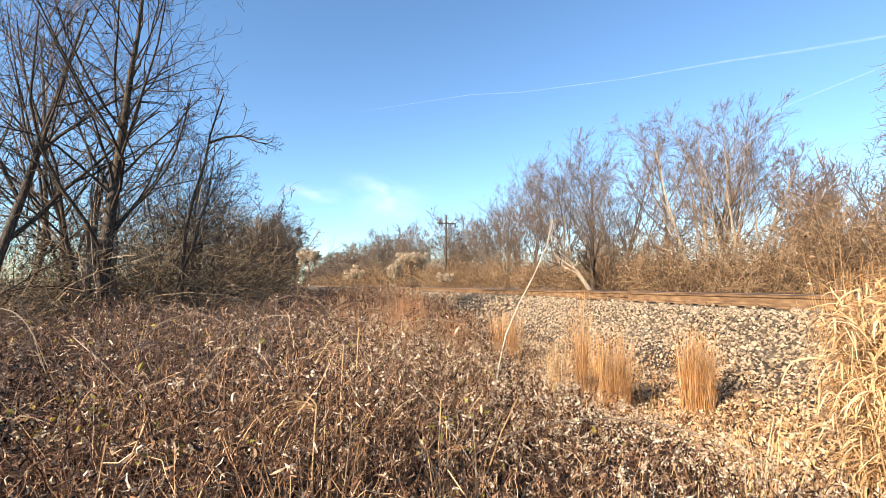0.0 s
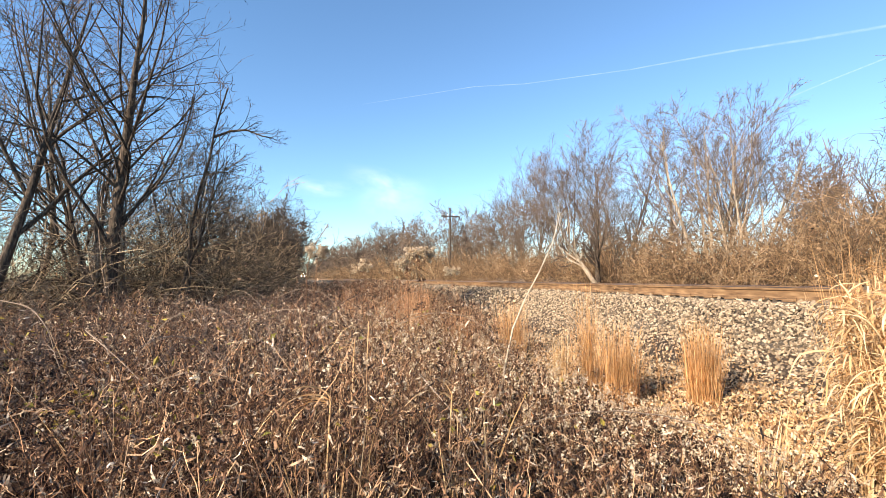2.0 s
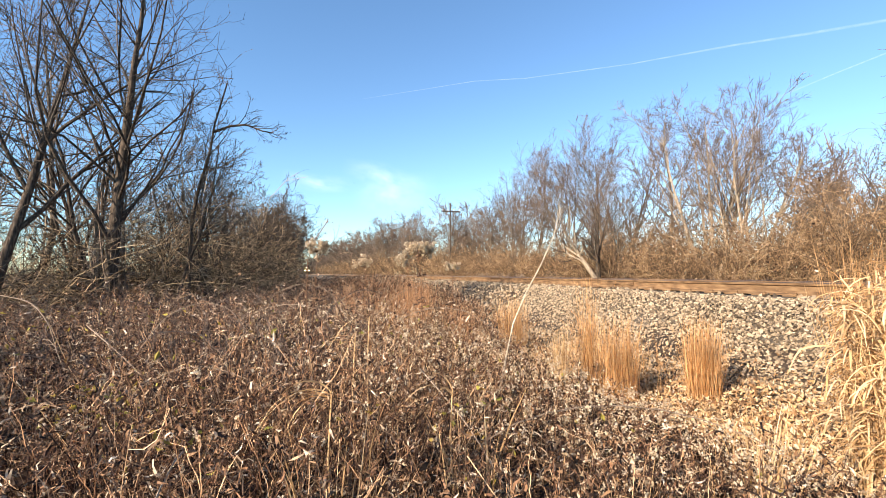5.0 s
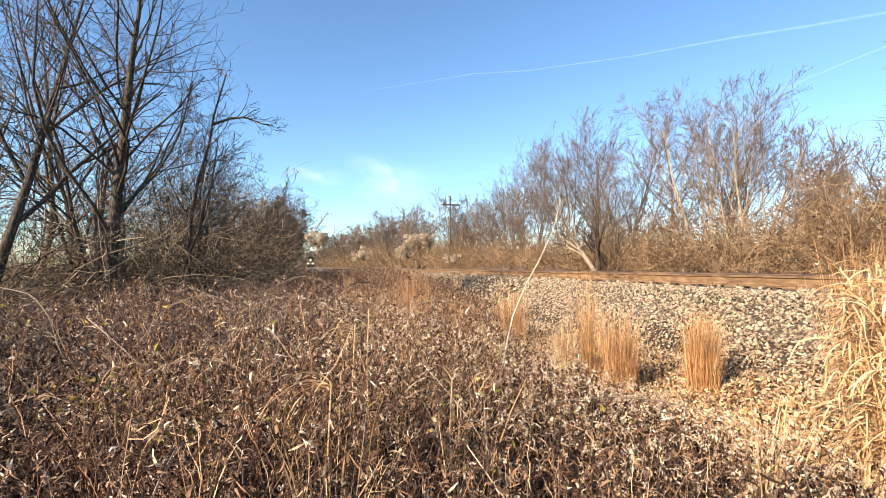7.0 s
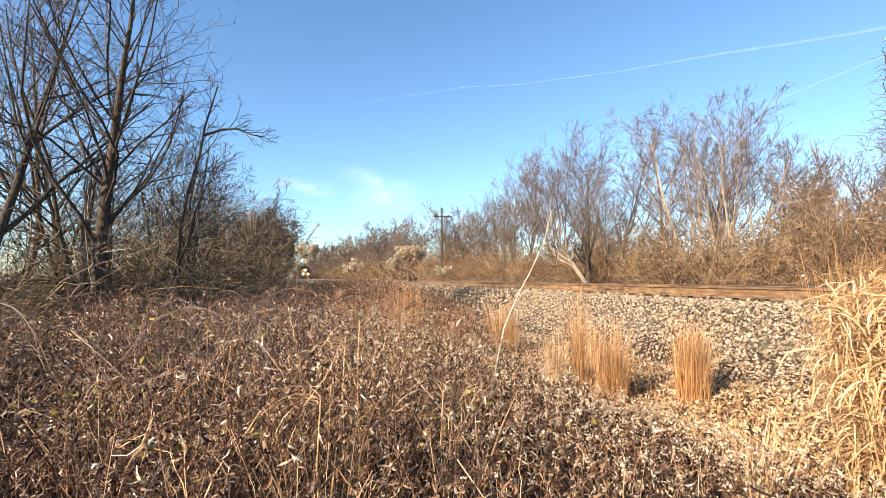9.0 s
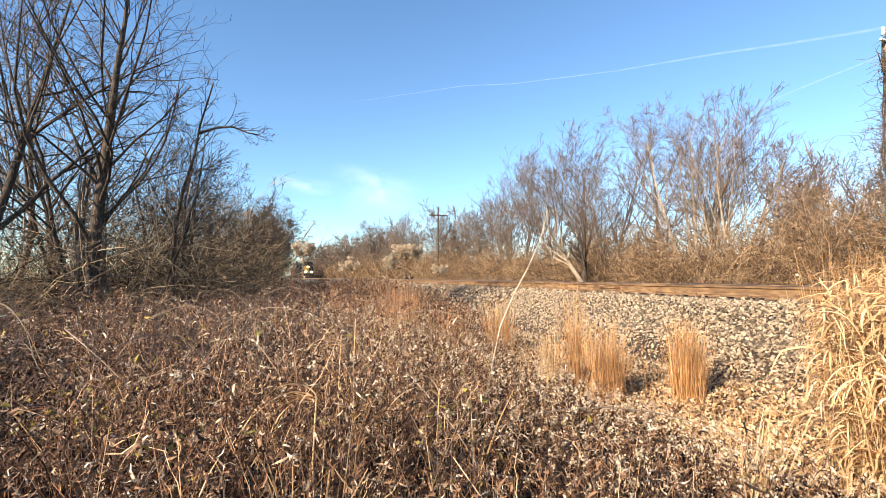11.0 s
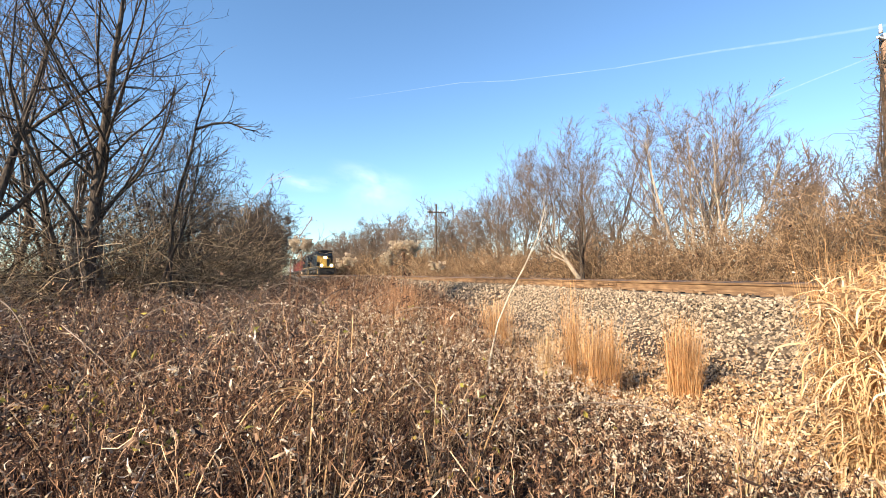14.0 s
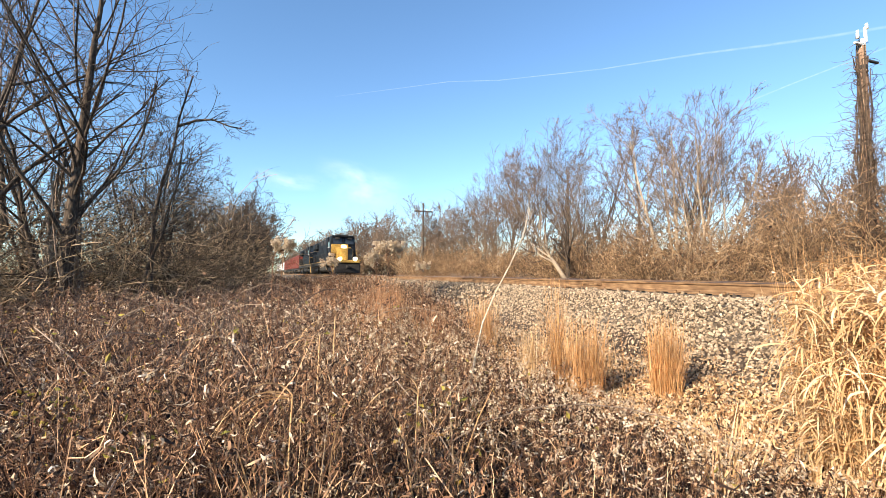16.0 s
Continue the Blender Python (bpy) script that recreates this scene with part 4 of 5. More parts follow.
# beyond the track
y = r.uniform(3, 45, 1900)
x = track_x(y) + r.uniform(4.2, 7.6, 1900)
thicket(51, x, y, 2.6, M_THICKET, "tangled russet brown thicket beyond the track", leafy=9000, rad=0.011, droop=-0.05)
y = r.uniform(45, 200, 1500)
x = track_x(y) + r.uniform(5.2, 12, 1500)
thicket(52, x, y, 4.4, M_THICKET, "tangled brown thicket along the far track", rad=0.034, twigs=5)
y = r.uniform(200, 420, 500)
x = track_x(y) + r.uniform(4.5, 18, 500)
thicket(53, x, y, 4.6, M_THICKET, "distant brown thicket along the track", rad=0.06, twigs=5)
y = r.uniform(4, 60, 1100)
thicket(57, track_x(y) + r.uniform(9, 22, 1100), y, 3.6, M_THICKET, "brown undergrowth behind the trees beyond the track", rad=0.017, twigs=6)
y = r.uniform(-6, 120, 700)
thicket(59, track_x(y) + r.uniform(30, 55, 700), y, 4.5, M_THICKET, "brown wood's edge far behind the trees", rad=0.04, twigs=5)
# dead growth beside the far rail
y = r.uniform(17, 27, 130)
thicket(58, track_x(y) + r.uniform(1.35, 2.2, 130), y, 0.55, M_VINE, "low heap of dead vines beside the far rail", rad=0.006, twigs=5)
# pale dry grass along the far foot of the bank
n = 1300
y = r.uniform(5, 40, n)
x = track_x(y) + r.normal(3.4, 0.35, n)
gp, _ = grow(r, np.stack([x, y, ground_z(x, y) - 0.02], 1), np.stack([r.normal(0, 0.35, n), r.normal(0, 0.35, n), np.ones(n)], 1), r.uniform(0.2, 0.6, n), np.full(n, 0.003), 5, 0.1, -0.06)
tagged(new("straw_blades", mesh_np("straw_blades", [twig(r, gp, np.full((n, 5), 0.004))], M_STRAW)), "pale dry grass along the far foot of the bank", "grass", kind="stuff")
# beside the field
y = r.uniform(11, 26, 620)
x = np.interp(y, [11, 14, 20, 26], [-5.0, -3.6, -2.6, -2.2]) - np.abs(r.normal(0, 1.6, 620))
thicket(54, x, y, 3.7, M_THICKET_SHADE, "dense shaded thicket at the field's wooded edge", leafy=2500, rad=0.011, twigs=7, droop=-0.11, lean=0.5)
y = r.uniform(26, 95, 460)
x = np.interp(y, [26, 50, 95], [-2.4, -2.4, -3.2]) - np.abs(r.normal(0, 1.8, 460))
thicket(55, x, y, 5.4, M_THICKET_SHADE, "dense shaded thicket along the wooded edge", rad=0.026, twigs=6)
y = r.uniform(2, 34, 420)
thicket(60, r.uniform(-46, -22, 420), y, 4.5, M_THICKET_SHADE, "dark undergrowth deep inside the wood", rad=0.035, twigs=6)
y = r.uniform(6, 30, 650)
x = r.uniform(-22, -6.0, 650)
thicket(56, x, y, 2.4, M_THICKET_SHADE, "grey brown undergrowth inside the wood", rad=0.011, twigs=5, droop=-0.08)


# ---------- trees ----------
RIGHT = "trees beyond the track"
LEFT = "trees of the wood beside the field"
right_trees = [
    # x, y, height, trunk radius, stems, spread, lean, seed, turn
    (16.5, 34.0, 9.4, 0.10, 2, 0.16, (-0.05, 0), 1, "slender bare grey tree"),
    (15.5, 25.6, 9.8, 0.085, 2, 0.12, (0, 0), 2, "slender upright bare tree"),
    (15.8, 22.6, 9.2, 0.08, 2, 0.12, (0.02, 0), 3, "slender upright bare tree"),
    (15.2, 18.9, 6.6, 0.07, 3, 0.22, (0, 0), 4, "low brownish bare tree tangled with vines"),
    (16.8, 18.3, 8.9, 0.13, 1, 0.1, (-0.10, 0), 5, "tall bare tree with an upright forked trunk"),
    (16.6, 15.6, 8.5, 0.09, 5, 0.17, (-0.03, 0), 6, "big bare multi-stemmed tree with tan bark"),
    (16.3, 13.9, 7.2, 0.08, 6, 0.27, (0.09, -0.04), 7, "big bare vase-shaped tree with spreading stems"),
    (17.5, 12.0, 4.4, 0.06, 3, 0.25, (0, 0), 8, "small bare tree in the thicket"),
    (17.0, 10.2, 4.8, 0.08, 2, 0.2, (0.05, 0), 9, "bare tree standing in the thicket"),
    (16.5, 8.6, 5.5, 0.08, 3, 0.2, (0, 0), 10, "bare tree standing in the thicket"),
    (14.5, 30.5, 6.0, 0.06, 2, 0.2, (0, 0), 11, "small bare tree in the thicket"),
    (18.5, 7.5, 6.0, 0.09, 3, 0.2, (0, 0), 12, "bare tree behind the vine-covered pole"),
    (15.8, 29.5, 9.0, 0.08, 2, 0.16, (0, 0), 13, "slender bare grey tree"),
    (15.0, 23.9, 8.6, 0.08, 2, 0.15, (0.0, 0), 15, "slender upright bare tree"),
    (15.6, 20.3, 8.4, 0.08, 2, 0.15, (-0.03, 0), 16, "slender upright bare tree"),
    (16.2, 40.0, 8.2, 0.09, 2, 0.16, (0, 0), 14, "slender bare grey tree"),
]
for x, y, h, tr, st, spd, ln, sd, lab in right_trees:
    many = st > 2
    sparse = h < 6.5
    data = tree_data(sd + 200, h, tr, st, spd, ln, ((8 if many else 12, 36, 0.52), (6, 38, 0.52), (4 if sparse else 5, 40, 0.55), (3 if sparse else 4, 42, 0.8)), up=0.075, wig=0.055, tip=0.0066)
    tree(x, y, float(ground_z(x, y)), data, M_BARK_PALE if st >= 4 else M_BARK, M_TWIG_PALE, lab + " beyond the track", group=RIGHT)

# the leaning one with a pale bent stem and a dark upright stem
lean_data = tree_data(240, 4.2, 0.15, 1, 0, (-0.6, 0.3), ((12, 40, 0.5), (6, 40, 0.5), (5, 40, 0.55), (3, 42, 0.6)), up=0.12, low=0.45, wig=0.09, tip=0.0065, sway=0.03)
dark_data = tree_data(241, 4.1, 0.16, 1, 0, (0.08, -0.04), ((12, 42, 0.5), (6, 40, 0.5), (5, 40, 0.55), (3, 42, 0.6)), up=0.08, low=0.3, wig=0.09, tip=0.0065, sway=0.04)
lt = tagged(new("leaning_tree"), "crooked tree with a pale leaning stem and dark upright stem", "tree", RIGHT)
part("trunk", mesh_np("trunk", lean_data[0], M_BARK_PALE, True), lt, "pale leaning stem").matrix_basis = pose(0.28, -0.2, 0)
part("trunk", mesh_np("trunk", dark_data[0], M_BARK_DARK, True), lt, "dark upright stem")
part("crown", mesh_np("crown", lean_data[1] + dark_data[1], M_TWIG), lt)
lt.location = (12.0, 17.2, float(ground_z(12.0, 17.2)))

# light trees for the far rows and the wood, built once and copied
FAR = ((11, 38, 0.5), (6, 44, 0.55), (4, 46, 0.7))
LIGHT = ((11, 36, 0.5), (7, 40, 0.52), (5, 42, 0.65))
light_right, far_right = [[tree(15 + 3 * k + dx, 44 + 9 * k + dy, 0.1, tree_data(260 + k, 9, 0.12, 1 + k % 3, 0.15, (0, 0), LIGHT if dy == 0 else FAR, up=0.07, tip=tip, light=True), M_BARK, M_TWIG_PALE, "bare tree in the row along the track", group=RIGHT) for k in range(3)] for dx, dy, tip in ((0, 0, 0.017), (-1, 75, 0.026))]
r = rng_of(61)
for k in range(78):
    y = 42 + 2.8 * k + 0.02 * k * k + r.uniform(-3, 3)
    x = float(track_x(y)) + r.uniform(6.5, 13) * (1 if y < 150 else 0.9)
    s = r.uniform(0.75, 1.15) * np.interp(y, [40, 90, 130, 200, 350], [1.0, 1.25, 1.4, 1.3, 1.2])
    copy_thing((light_right if y < 90 else far_right)[k % 3], pose(x, y, 0.05, 0, 0, r.uniform(0, 360)) @ Matrix.Scale(s, 4))
for k in range(16):
    copy_thing(light_right[k % 3], pose(r.uniform(21, 34), r.uniform(6, 40), 0.05, 0, 0, r.uniform(0, 360)) @ Matrix.Scale(r.uniform(0.6, 0.9), 4))

left_trees = [
    (-4.25, 11.8, 9.6, 0.2, 1, 0.0, (0.12, -0.03), 31, "large dark bare tree wrapped in vines"),
    (-6.0, 10.8, 9.6, 0.14, 1, 0.1, (0.22, 0.05), 22, "dark bare tree leaning towards the field"),
    (-3.1, 12.6, 6.8, 0.05, 1, 0.1, (-0.02, 0), 23, "slim dark bare tree"),
    (-5.2, 13.5, 10.0, 0.07, 2, 0.10, (0, 0), 25, "tall bare tree at the wood's edge"),
    (-9.0, 14.5, 10.5, 0.09, 2, 0.12, (0, 0), 26, "tall bare tree at the wood's edge"),
    (-3.3, 16.5, 6.5, 0.06, 4, 0.25, (0.0, 0), 27, "bushy bare tree at the wood's edge"),
    (-3.2, 24.0, 7.4, 0.07, 3, 0.22, (0.0, 0), 28, "bushy bare tree at the wood's edge"),
    (-2.9, 33.0, 7.6, 0.10, 3, 0.16, (0.0, 0), 41, "bushy bare tree at the wood's edge"),
    (-2.6, 43.0, 7.8, 0.12, 3, 0.14, (0.0, 0), 42, "bushy bare tree at the wood's edge"),
    (-2.7, 54.0, 9.0, 0.14, 3, 0.14, (0.0, 0), 43, "upright bare tree at the wood's edge"),
    (-3.2, 66.0, 10.2, 0.16, 3, 0.14, (0.0, 0), 44, "upright bare tree at the wood's edge"),
    (-4.6, 12.4, 9.2, 0.06, 1, 0.10, (0.03, 0), 29, "slender upright bare tree at the wood's edge"),
    (-6.3, 14.6, 9.5, 0.07, 1, 0.10, (-0.02, 0), 30, "slender upright bare tree at the wood's edge"),
]
for x, y, h, tr, st, spd, ln, sd, lab in left_trees:
    data = tree_data(sd + 300, h, tr, st, spd, ln, ((9 if st > 2 else 27 if tr > 0.16 else 10, 40, 0.56 if tr > 0.16 else 0.5), (6, 44, 0.5), (5, 48, 0.52), (2, 50, 0.9)) if y > 15 or tr > 0.16 else ((8, 38, 0.46), (5, 44, 0.5), (4, 48, 0.52), (2, 50, 0.9)), bough=0.3 if tr > 0.16 else 0.55, up=0.05 if tr > 0.16 else 0.04, low=0.26 if tr > 0.16 else 0.2, wig=0.12 if tr > 0.16 else 0.115 if sd > 50 else 0.095, tip=0.0055 * max(1, y / 14), sway=0.025 if tr > 0.12 and y < 15 else None)
    tree(x, y, 0.0, data, M_BARK_DARK, M_TWIG_SHADE, lab, group=LEFT)
# a slim crooked tree with one branch held out over the field's edge
r = rng_of(91)
right = np.array([0.946, -0.324, 0.0])
heights = np.array([-0.1, 1.5, 2.9, 3.75, 4.6, 5.4, 6.5])
sway = np.array([0.0, 0.0, 0.03, 0.2, 0.45, 0.57, 0.88])
stem_p = (sway[:, None] * right + heights[:, None] * np.array([0, 0, 1.0]))[None]
stem_r = np.linspace(0.062, 0.018, 7)[None]
arm_p = (np.array([0.56, 1.0, 1.4, 1.85, 2.15])[:, None] * right + np.array([5.2, 5.35, 5.38, 5.2, 5.15])[:, None] * np.array([0, 0, 1.0]))[None]
arm_r = np.linspace(0.035, 0.012, 5)[None]
crooked = tagged(new("crooked_tree"), "slim crooked bare tree with an outstretched branch", "tree", LEFT)
part("trunk", mesh_np("trunk", [tube(stem_p, stem_r, 8)], M_BARK_DARK, True), crooked)
part("branch", mesh_np("branch", [tube(arm_p, arm_r, 6)], M_BARK_DARK, True), crooked)
fine = []
for P, R, per, ln, t0 in ((stem_p, stem_r, 12, 3.2, 0.45), (arm_p, arm_r, 9, 1.7, 0.2)):
    s, w, l1, r1 = sprout(r, P, R, np.array([ln]), per, t0, 1.0, 45, 0.42)
    p1, q1 = grow(r, s, w, l1, np.maximum(r1 * 0.7, 0.006), 6, 0.1, 0.1, 0.4)
    s, w, l2, r2 = sprout(r, p1, q1, l1, 5, 0.25, 1.0, 40, 0.5)
    p2, q2 = grow(r, s, w, l2, np.maximum(r2, 0.004), 4, 0.12, 0.08, 0.5)
    s, w, l3, r3 = sprout(r, p2, q2, l2, 4, 0.2, 1.0, 40, 0.7)
    p3, q3 = grow(r, s, w, l3, np.maximum(r3, 0.003), 3, 0.12, 0.05, 0.5)
    fine += [tube(p1, q1, 4), tube(p2, q2, 3), twig(r, p3, q3)]
part("crown", mesh_np("crown", fine, M_TWIG_SHADE), crooked)
crooked.location = (-2.92, 13.2, 0)
r = rng_of(62)

# paler materials than the front trees: the wood's lit haze put into colour
light_left = [tree(-8 - 4 * k, 17 + 5 * k, 0, tree_data(280 + k, 10.5, 0.12, 1 + k % 2, 0.14, (0, 0), LIGHT, up=0.06, tip=0.009, light=True), M_BARK, M_TWIG_PALE, "bare tree inside the wood", group=LEFT) for k in range(3)]
for k in range(15):
    y = r.uniform(14, 42)
    x = -8.5 - r.uniform(0, 24) if y < 24 else -5 - r.uniform(0, 18)
    copy_thing(light_left[k % 3], pose(x, y, 0, 0, 0, r.uniform(0, 360)) @ Matrix.Scale(r.uniform(0.75, 1.15), 4))
for k in range(12):
    y = 30 + 5.5 * k
    copy_thing(light_left[k % 3], pose(-2.6 - r.uniform(0, 0.9), y, 0, 0, 0, r.uniform(0, 360)) @ Matrix.Scale(float(np.interp(y, [30, 50, 90], [0.62, 0.85, 1.0])), 4))
for k in range(12):
    y = 30 + 5 * k
    copy_thing(light_left[k % 3], pose(float(np.interp(y, [30, 60, 110], [-4.2, -4.4, -5.5])) - r.uniform(0, 2.5), y, 0, 0, 0, r.uniform(0, 360)) @ Matrix.Scale(r.uniform(0.75, 0.95), 4))
# unseen trees added beyond the camera's left, placed to shade the left of the field
for k in range(12):
    copy_thing(light_left[k % 3], pose(-17.3 - r.uniform(0, 5), r.uniform(-10, -1), 0, 0, 0, r.uniform(0, 360)) @ Matrix.Scale(r.uniform(0.8, 1.0), 4))


# vines round the big trunk
def vines(x, y, z0, h, rad, n, seed, name, label, material=M_VINE, loose=0.25, thick=1.0):
    r = rng_of(seed)
    t = np.linspace(0, 1, 14)
    a0, tw = r.uniform(0, 6.28, n), r.normal(0, 2.0, n)
    top = h * r.uniform(0.55, 1.03, n)
    a = a0[:, None] + tw[:, None] * t
    q = rad * (1 - 0.35 * t)[None] * r.uniform(1.0, 1.35, (n, 1)) + np.abs(r.normal(0, loose * 0.1, (n, 14)))
    p = np.stack([np.cos(a) * q, np.sin(a) * q, top[:, None] * t], -1)
    g = [tube(p, np.full((n, 14), 0.017 * thick) * r.uniform(0.5, 1.4, (n, 1)), 4)]
    s, w, ln, rr = sprout(r, p, np.full((n, 14), 0.008), np.full(n, 1.0), 34, 0.1, 1, 65, loose * 1.6)
    bp, br = grow(r, s, w, ln, np.full(len(s), 0.009 * thick), 7, 0.42, 0.0, 0.4)
    g.append(tube(bp, br, 3))
    ob = tagged(new(name, mesh_np(name, g, material)), label, "vines", kind="stuff")
    ob.location = (x, y, z0)
    return ob


vines(-4.22, 11.8, 0, 4.2, 0.24, 26, 71, "trunk_vines", "grey tan dead vines climbing the large trunk", loose=0.3)


# ---------- poles ----------
def line_pole(x, y, h, r0, name="utility_pole"):
    p = tagged(new(name), "weathered wooden utility pole with a crossarm", "utility pole", "poles along the track")
    part("shaft", bm_mesh("shaft", cyl((0, 0, h / 2 - 0.2), (0, 0, 1), r0, h + 0.4, 12, r0 * 0.65), M_BARK_DARK, True), p)
    arm = part("crossarm", bm_mesh("crossarm", box(0, -r0, h - 0.85, 1.9, 0.1, 0.13, 0.012), M_BARK_DARK), p)
    for k in range(4):
        part("insulator", bm_mesh("insulator", cyl((-0.85 + 0.57 * k, -r0, h - 0.7), (0, 0, 1), 0.05, 0.16, 8, 0.025), M_INSUL), arm)
    p.location = (x, y, float(ground_z(x, y)))
    return p


line_pole(13.1, 42.0, 7.6, 0.11)
line_pole(16.6, 112.0, 9.8, 0.2)

vp = tagged(new("old_line_pole"), "old brown pole overgrown with vines, white fittings on top", "pole", "poles along the track")
part("shaft", bm_mesh("shaft", cyl((0, 0, 3.6), (0, 0, 1), 0.11, 7.2, 12, 0.085), M_POLE, True), vp)
part("pole_band", bm_mesh("pole_band", cyl((0, 0, 6.65), (0, 0, 1), 0.1, 0.1, 12), M_DARKSTEEL), vp)
br_ = part("bracket", bm_mesh("bracket", box(0, 0, 7.2, 0.15, 0.14, 0.34, 0.03), M_INSUL), vp, "white metal bracket")
for dx, dz, h in ((-0.25, 7.42, 0.26), (0.12, 7.7, 0.18)):
    part("insulator", bm_mesh("insulator", cyl((dx, -0.06, dz), (0, 0, 1), 0.042, h * 0.8, 10, 0.028), M_INSUL, True), br_)
part("arm", bm_mesh("arm", box(-0.14, -0.03, 7.22, 0.36, 0.06, 0.06, 0.01), M_INSUL), br_)
part("arm", bm_mesh("arm", box(0.12, -0.03, 7.5, 0.06, 0.06, 0.4, 0.01), M_INSUL), br_)
part("arm", bm_mesh("arm", box(0.32, -0.03, 6.85, 0.5, 0.06, 0.06, 0.01), M_DARKSTEEL), br_)
vp.location = (13.5, 6.95, float(ground_z(13.5, 6.95)) - 0.75)
vines(13.5, 6.95, float(ground_z(13.5, 6.95)), 6.4, 0.105, 24, 72, "pole_vines", "bare brown vines wrapped round the old pole", M_TWIG, loose=0.55, thick=0.9)
x, y = rng_of(73).uniform(12.3, 14.2, 90), rng_of(74).uniform(6.3, 9, 90)
thicket(75, x, y, 3.4, M_THICKET, "vine thicket at the old pole's foot", rad=0.008)


# ---------- sky: contrails and thin cloud ----------
def sky_point(az, el, d=3000):
    a, e = radians(az), radians(el)
    return Vector((math.sin(a) * math.cos(e), math.cos(a) * math.cos(e), math.sin(e))) * d


def sky_strip(name, ends, width, material, label, category):
    """A thin far band of ice cloud through the given (azimuth, elevation) places."""
    pts = [sky_point(*e) for e in ends]
    n = len(pts)
    bm = bmesh.new()
    uv = bm.loops.layers.uv.new("UVMap")
    rows_ = []
    for i, p in enumerate(pts):
        tan = (pts[min(i + 1, n - 1)] - pts[max(i - 1, 0)]).normalized()
        side = tan.cross(p.normalized()).normalized() * width[i] / 2
        rows_.append((bm.verts.new(p - side), bm.verts.new(p + side)))
    for i in range(n - 1):
        f = bm.faces.new((rows_[i][0], rows_[i + 1][0], rows_[i + 1][1], rows_[i][1]))
        for lp, c in zip(f.loops, ((i / (n - 1), 0), ((i + 1) / (n - 1), 0), ((i + 1) / (n - 1), 1), (i / (n - 1), 1))):
            lp[uv].uv = c
    ob = tagged(new(name, bm_mesh(name, bm, material)), label, category, kind="structure")
    ob.visible_shadow = False
    return ob


sky_strip("contrail", [(6.24, 20.84), (14.69, 22.32), (20.39, 23.08), (26.72, 23.1), (34.12, 23.32), (39.16, 23.28), (49.23, 23.14), (55.79, 22.52), (60.9, 21.94), (67.18, 21.16)], [5, 6, 7, 8, 8, 9, 14, 17, 18, 18], M_CONTRAIL, "long thin white contrail across the blue sky", "contrail")
sky_strip("contrail", [(45.91, 15.16), (49.58, 16.56), (53.44, 17.53), (57.36, 18.52), (60.81, 19.23), (65.33, 20.02)], [5, 6, 8, 9, 10, 10], M_CONTRAIL, "faint short white contrail low in the sky", "contrail")
sky_strip("cirrus_cloud", [(4.96, 8.79), (9.78, 9.94), (16.12, 10.56)], [240, 280, 240], M_CIRRUS, "small wispy white cirrus cloud", "cloud")
sky_strip("cirrus_cloud", [(-3.58, 11.36), (0.93, 10.85), (5.63, 10.78)], [110, 130, 110], M_CIRRUS, "faint wispy cirrus streak", "cloud")
sky_strip("cirrus_cloud", [(3.58, 12.77), (9.07, 11.97), (14.7, 10.0)], [160, 200, 160], M_CIRRUS, "faint wispy cirrus streak", "cloud")


# ---------- train ----------
def wheelset(parent, x, y, r0=0.5):
    w = part("wheel", bm_mesh("wheel", cyl((0, 0, 0), (1, 0, 0), r0, 0.13, 20), M_DARKSTEEL), parent)
    w.matrix_basis = pose(x, y, r0)
    return w


def bogie(parent, y, axles):
    b = part("bogie", bm_mesh("bogie", box(0, 0, 0.62, 2.5, 3.9 if axles == 3 else 2.6, 0.42, 0.05), M_DARKSTEEL), parent)
    b.matrix_basis = pose(0, y, 0)
    gap = 1.75
    for k in range(axles):
        for s in (-0.75, 0.75):
            wheelset(b, s, (k - (axles - 1) / 2) * gap)
    return b


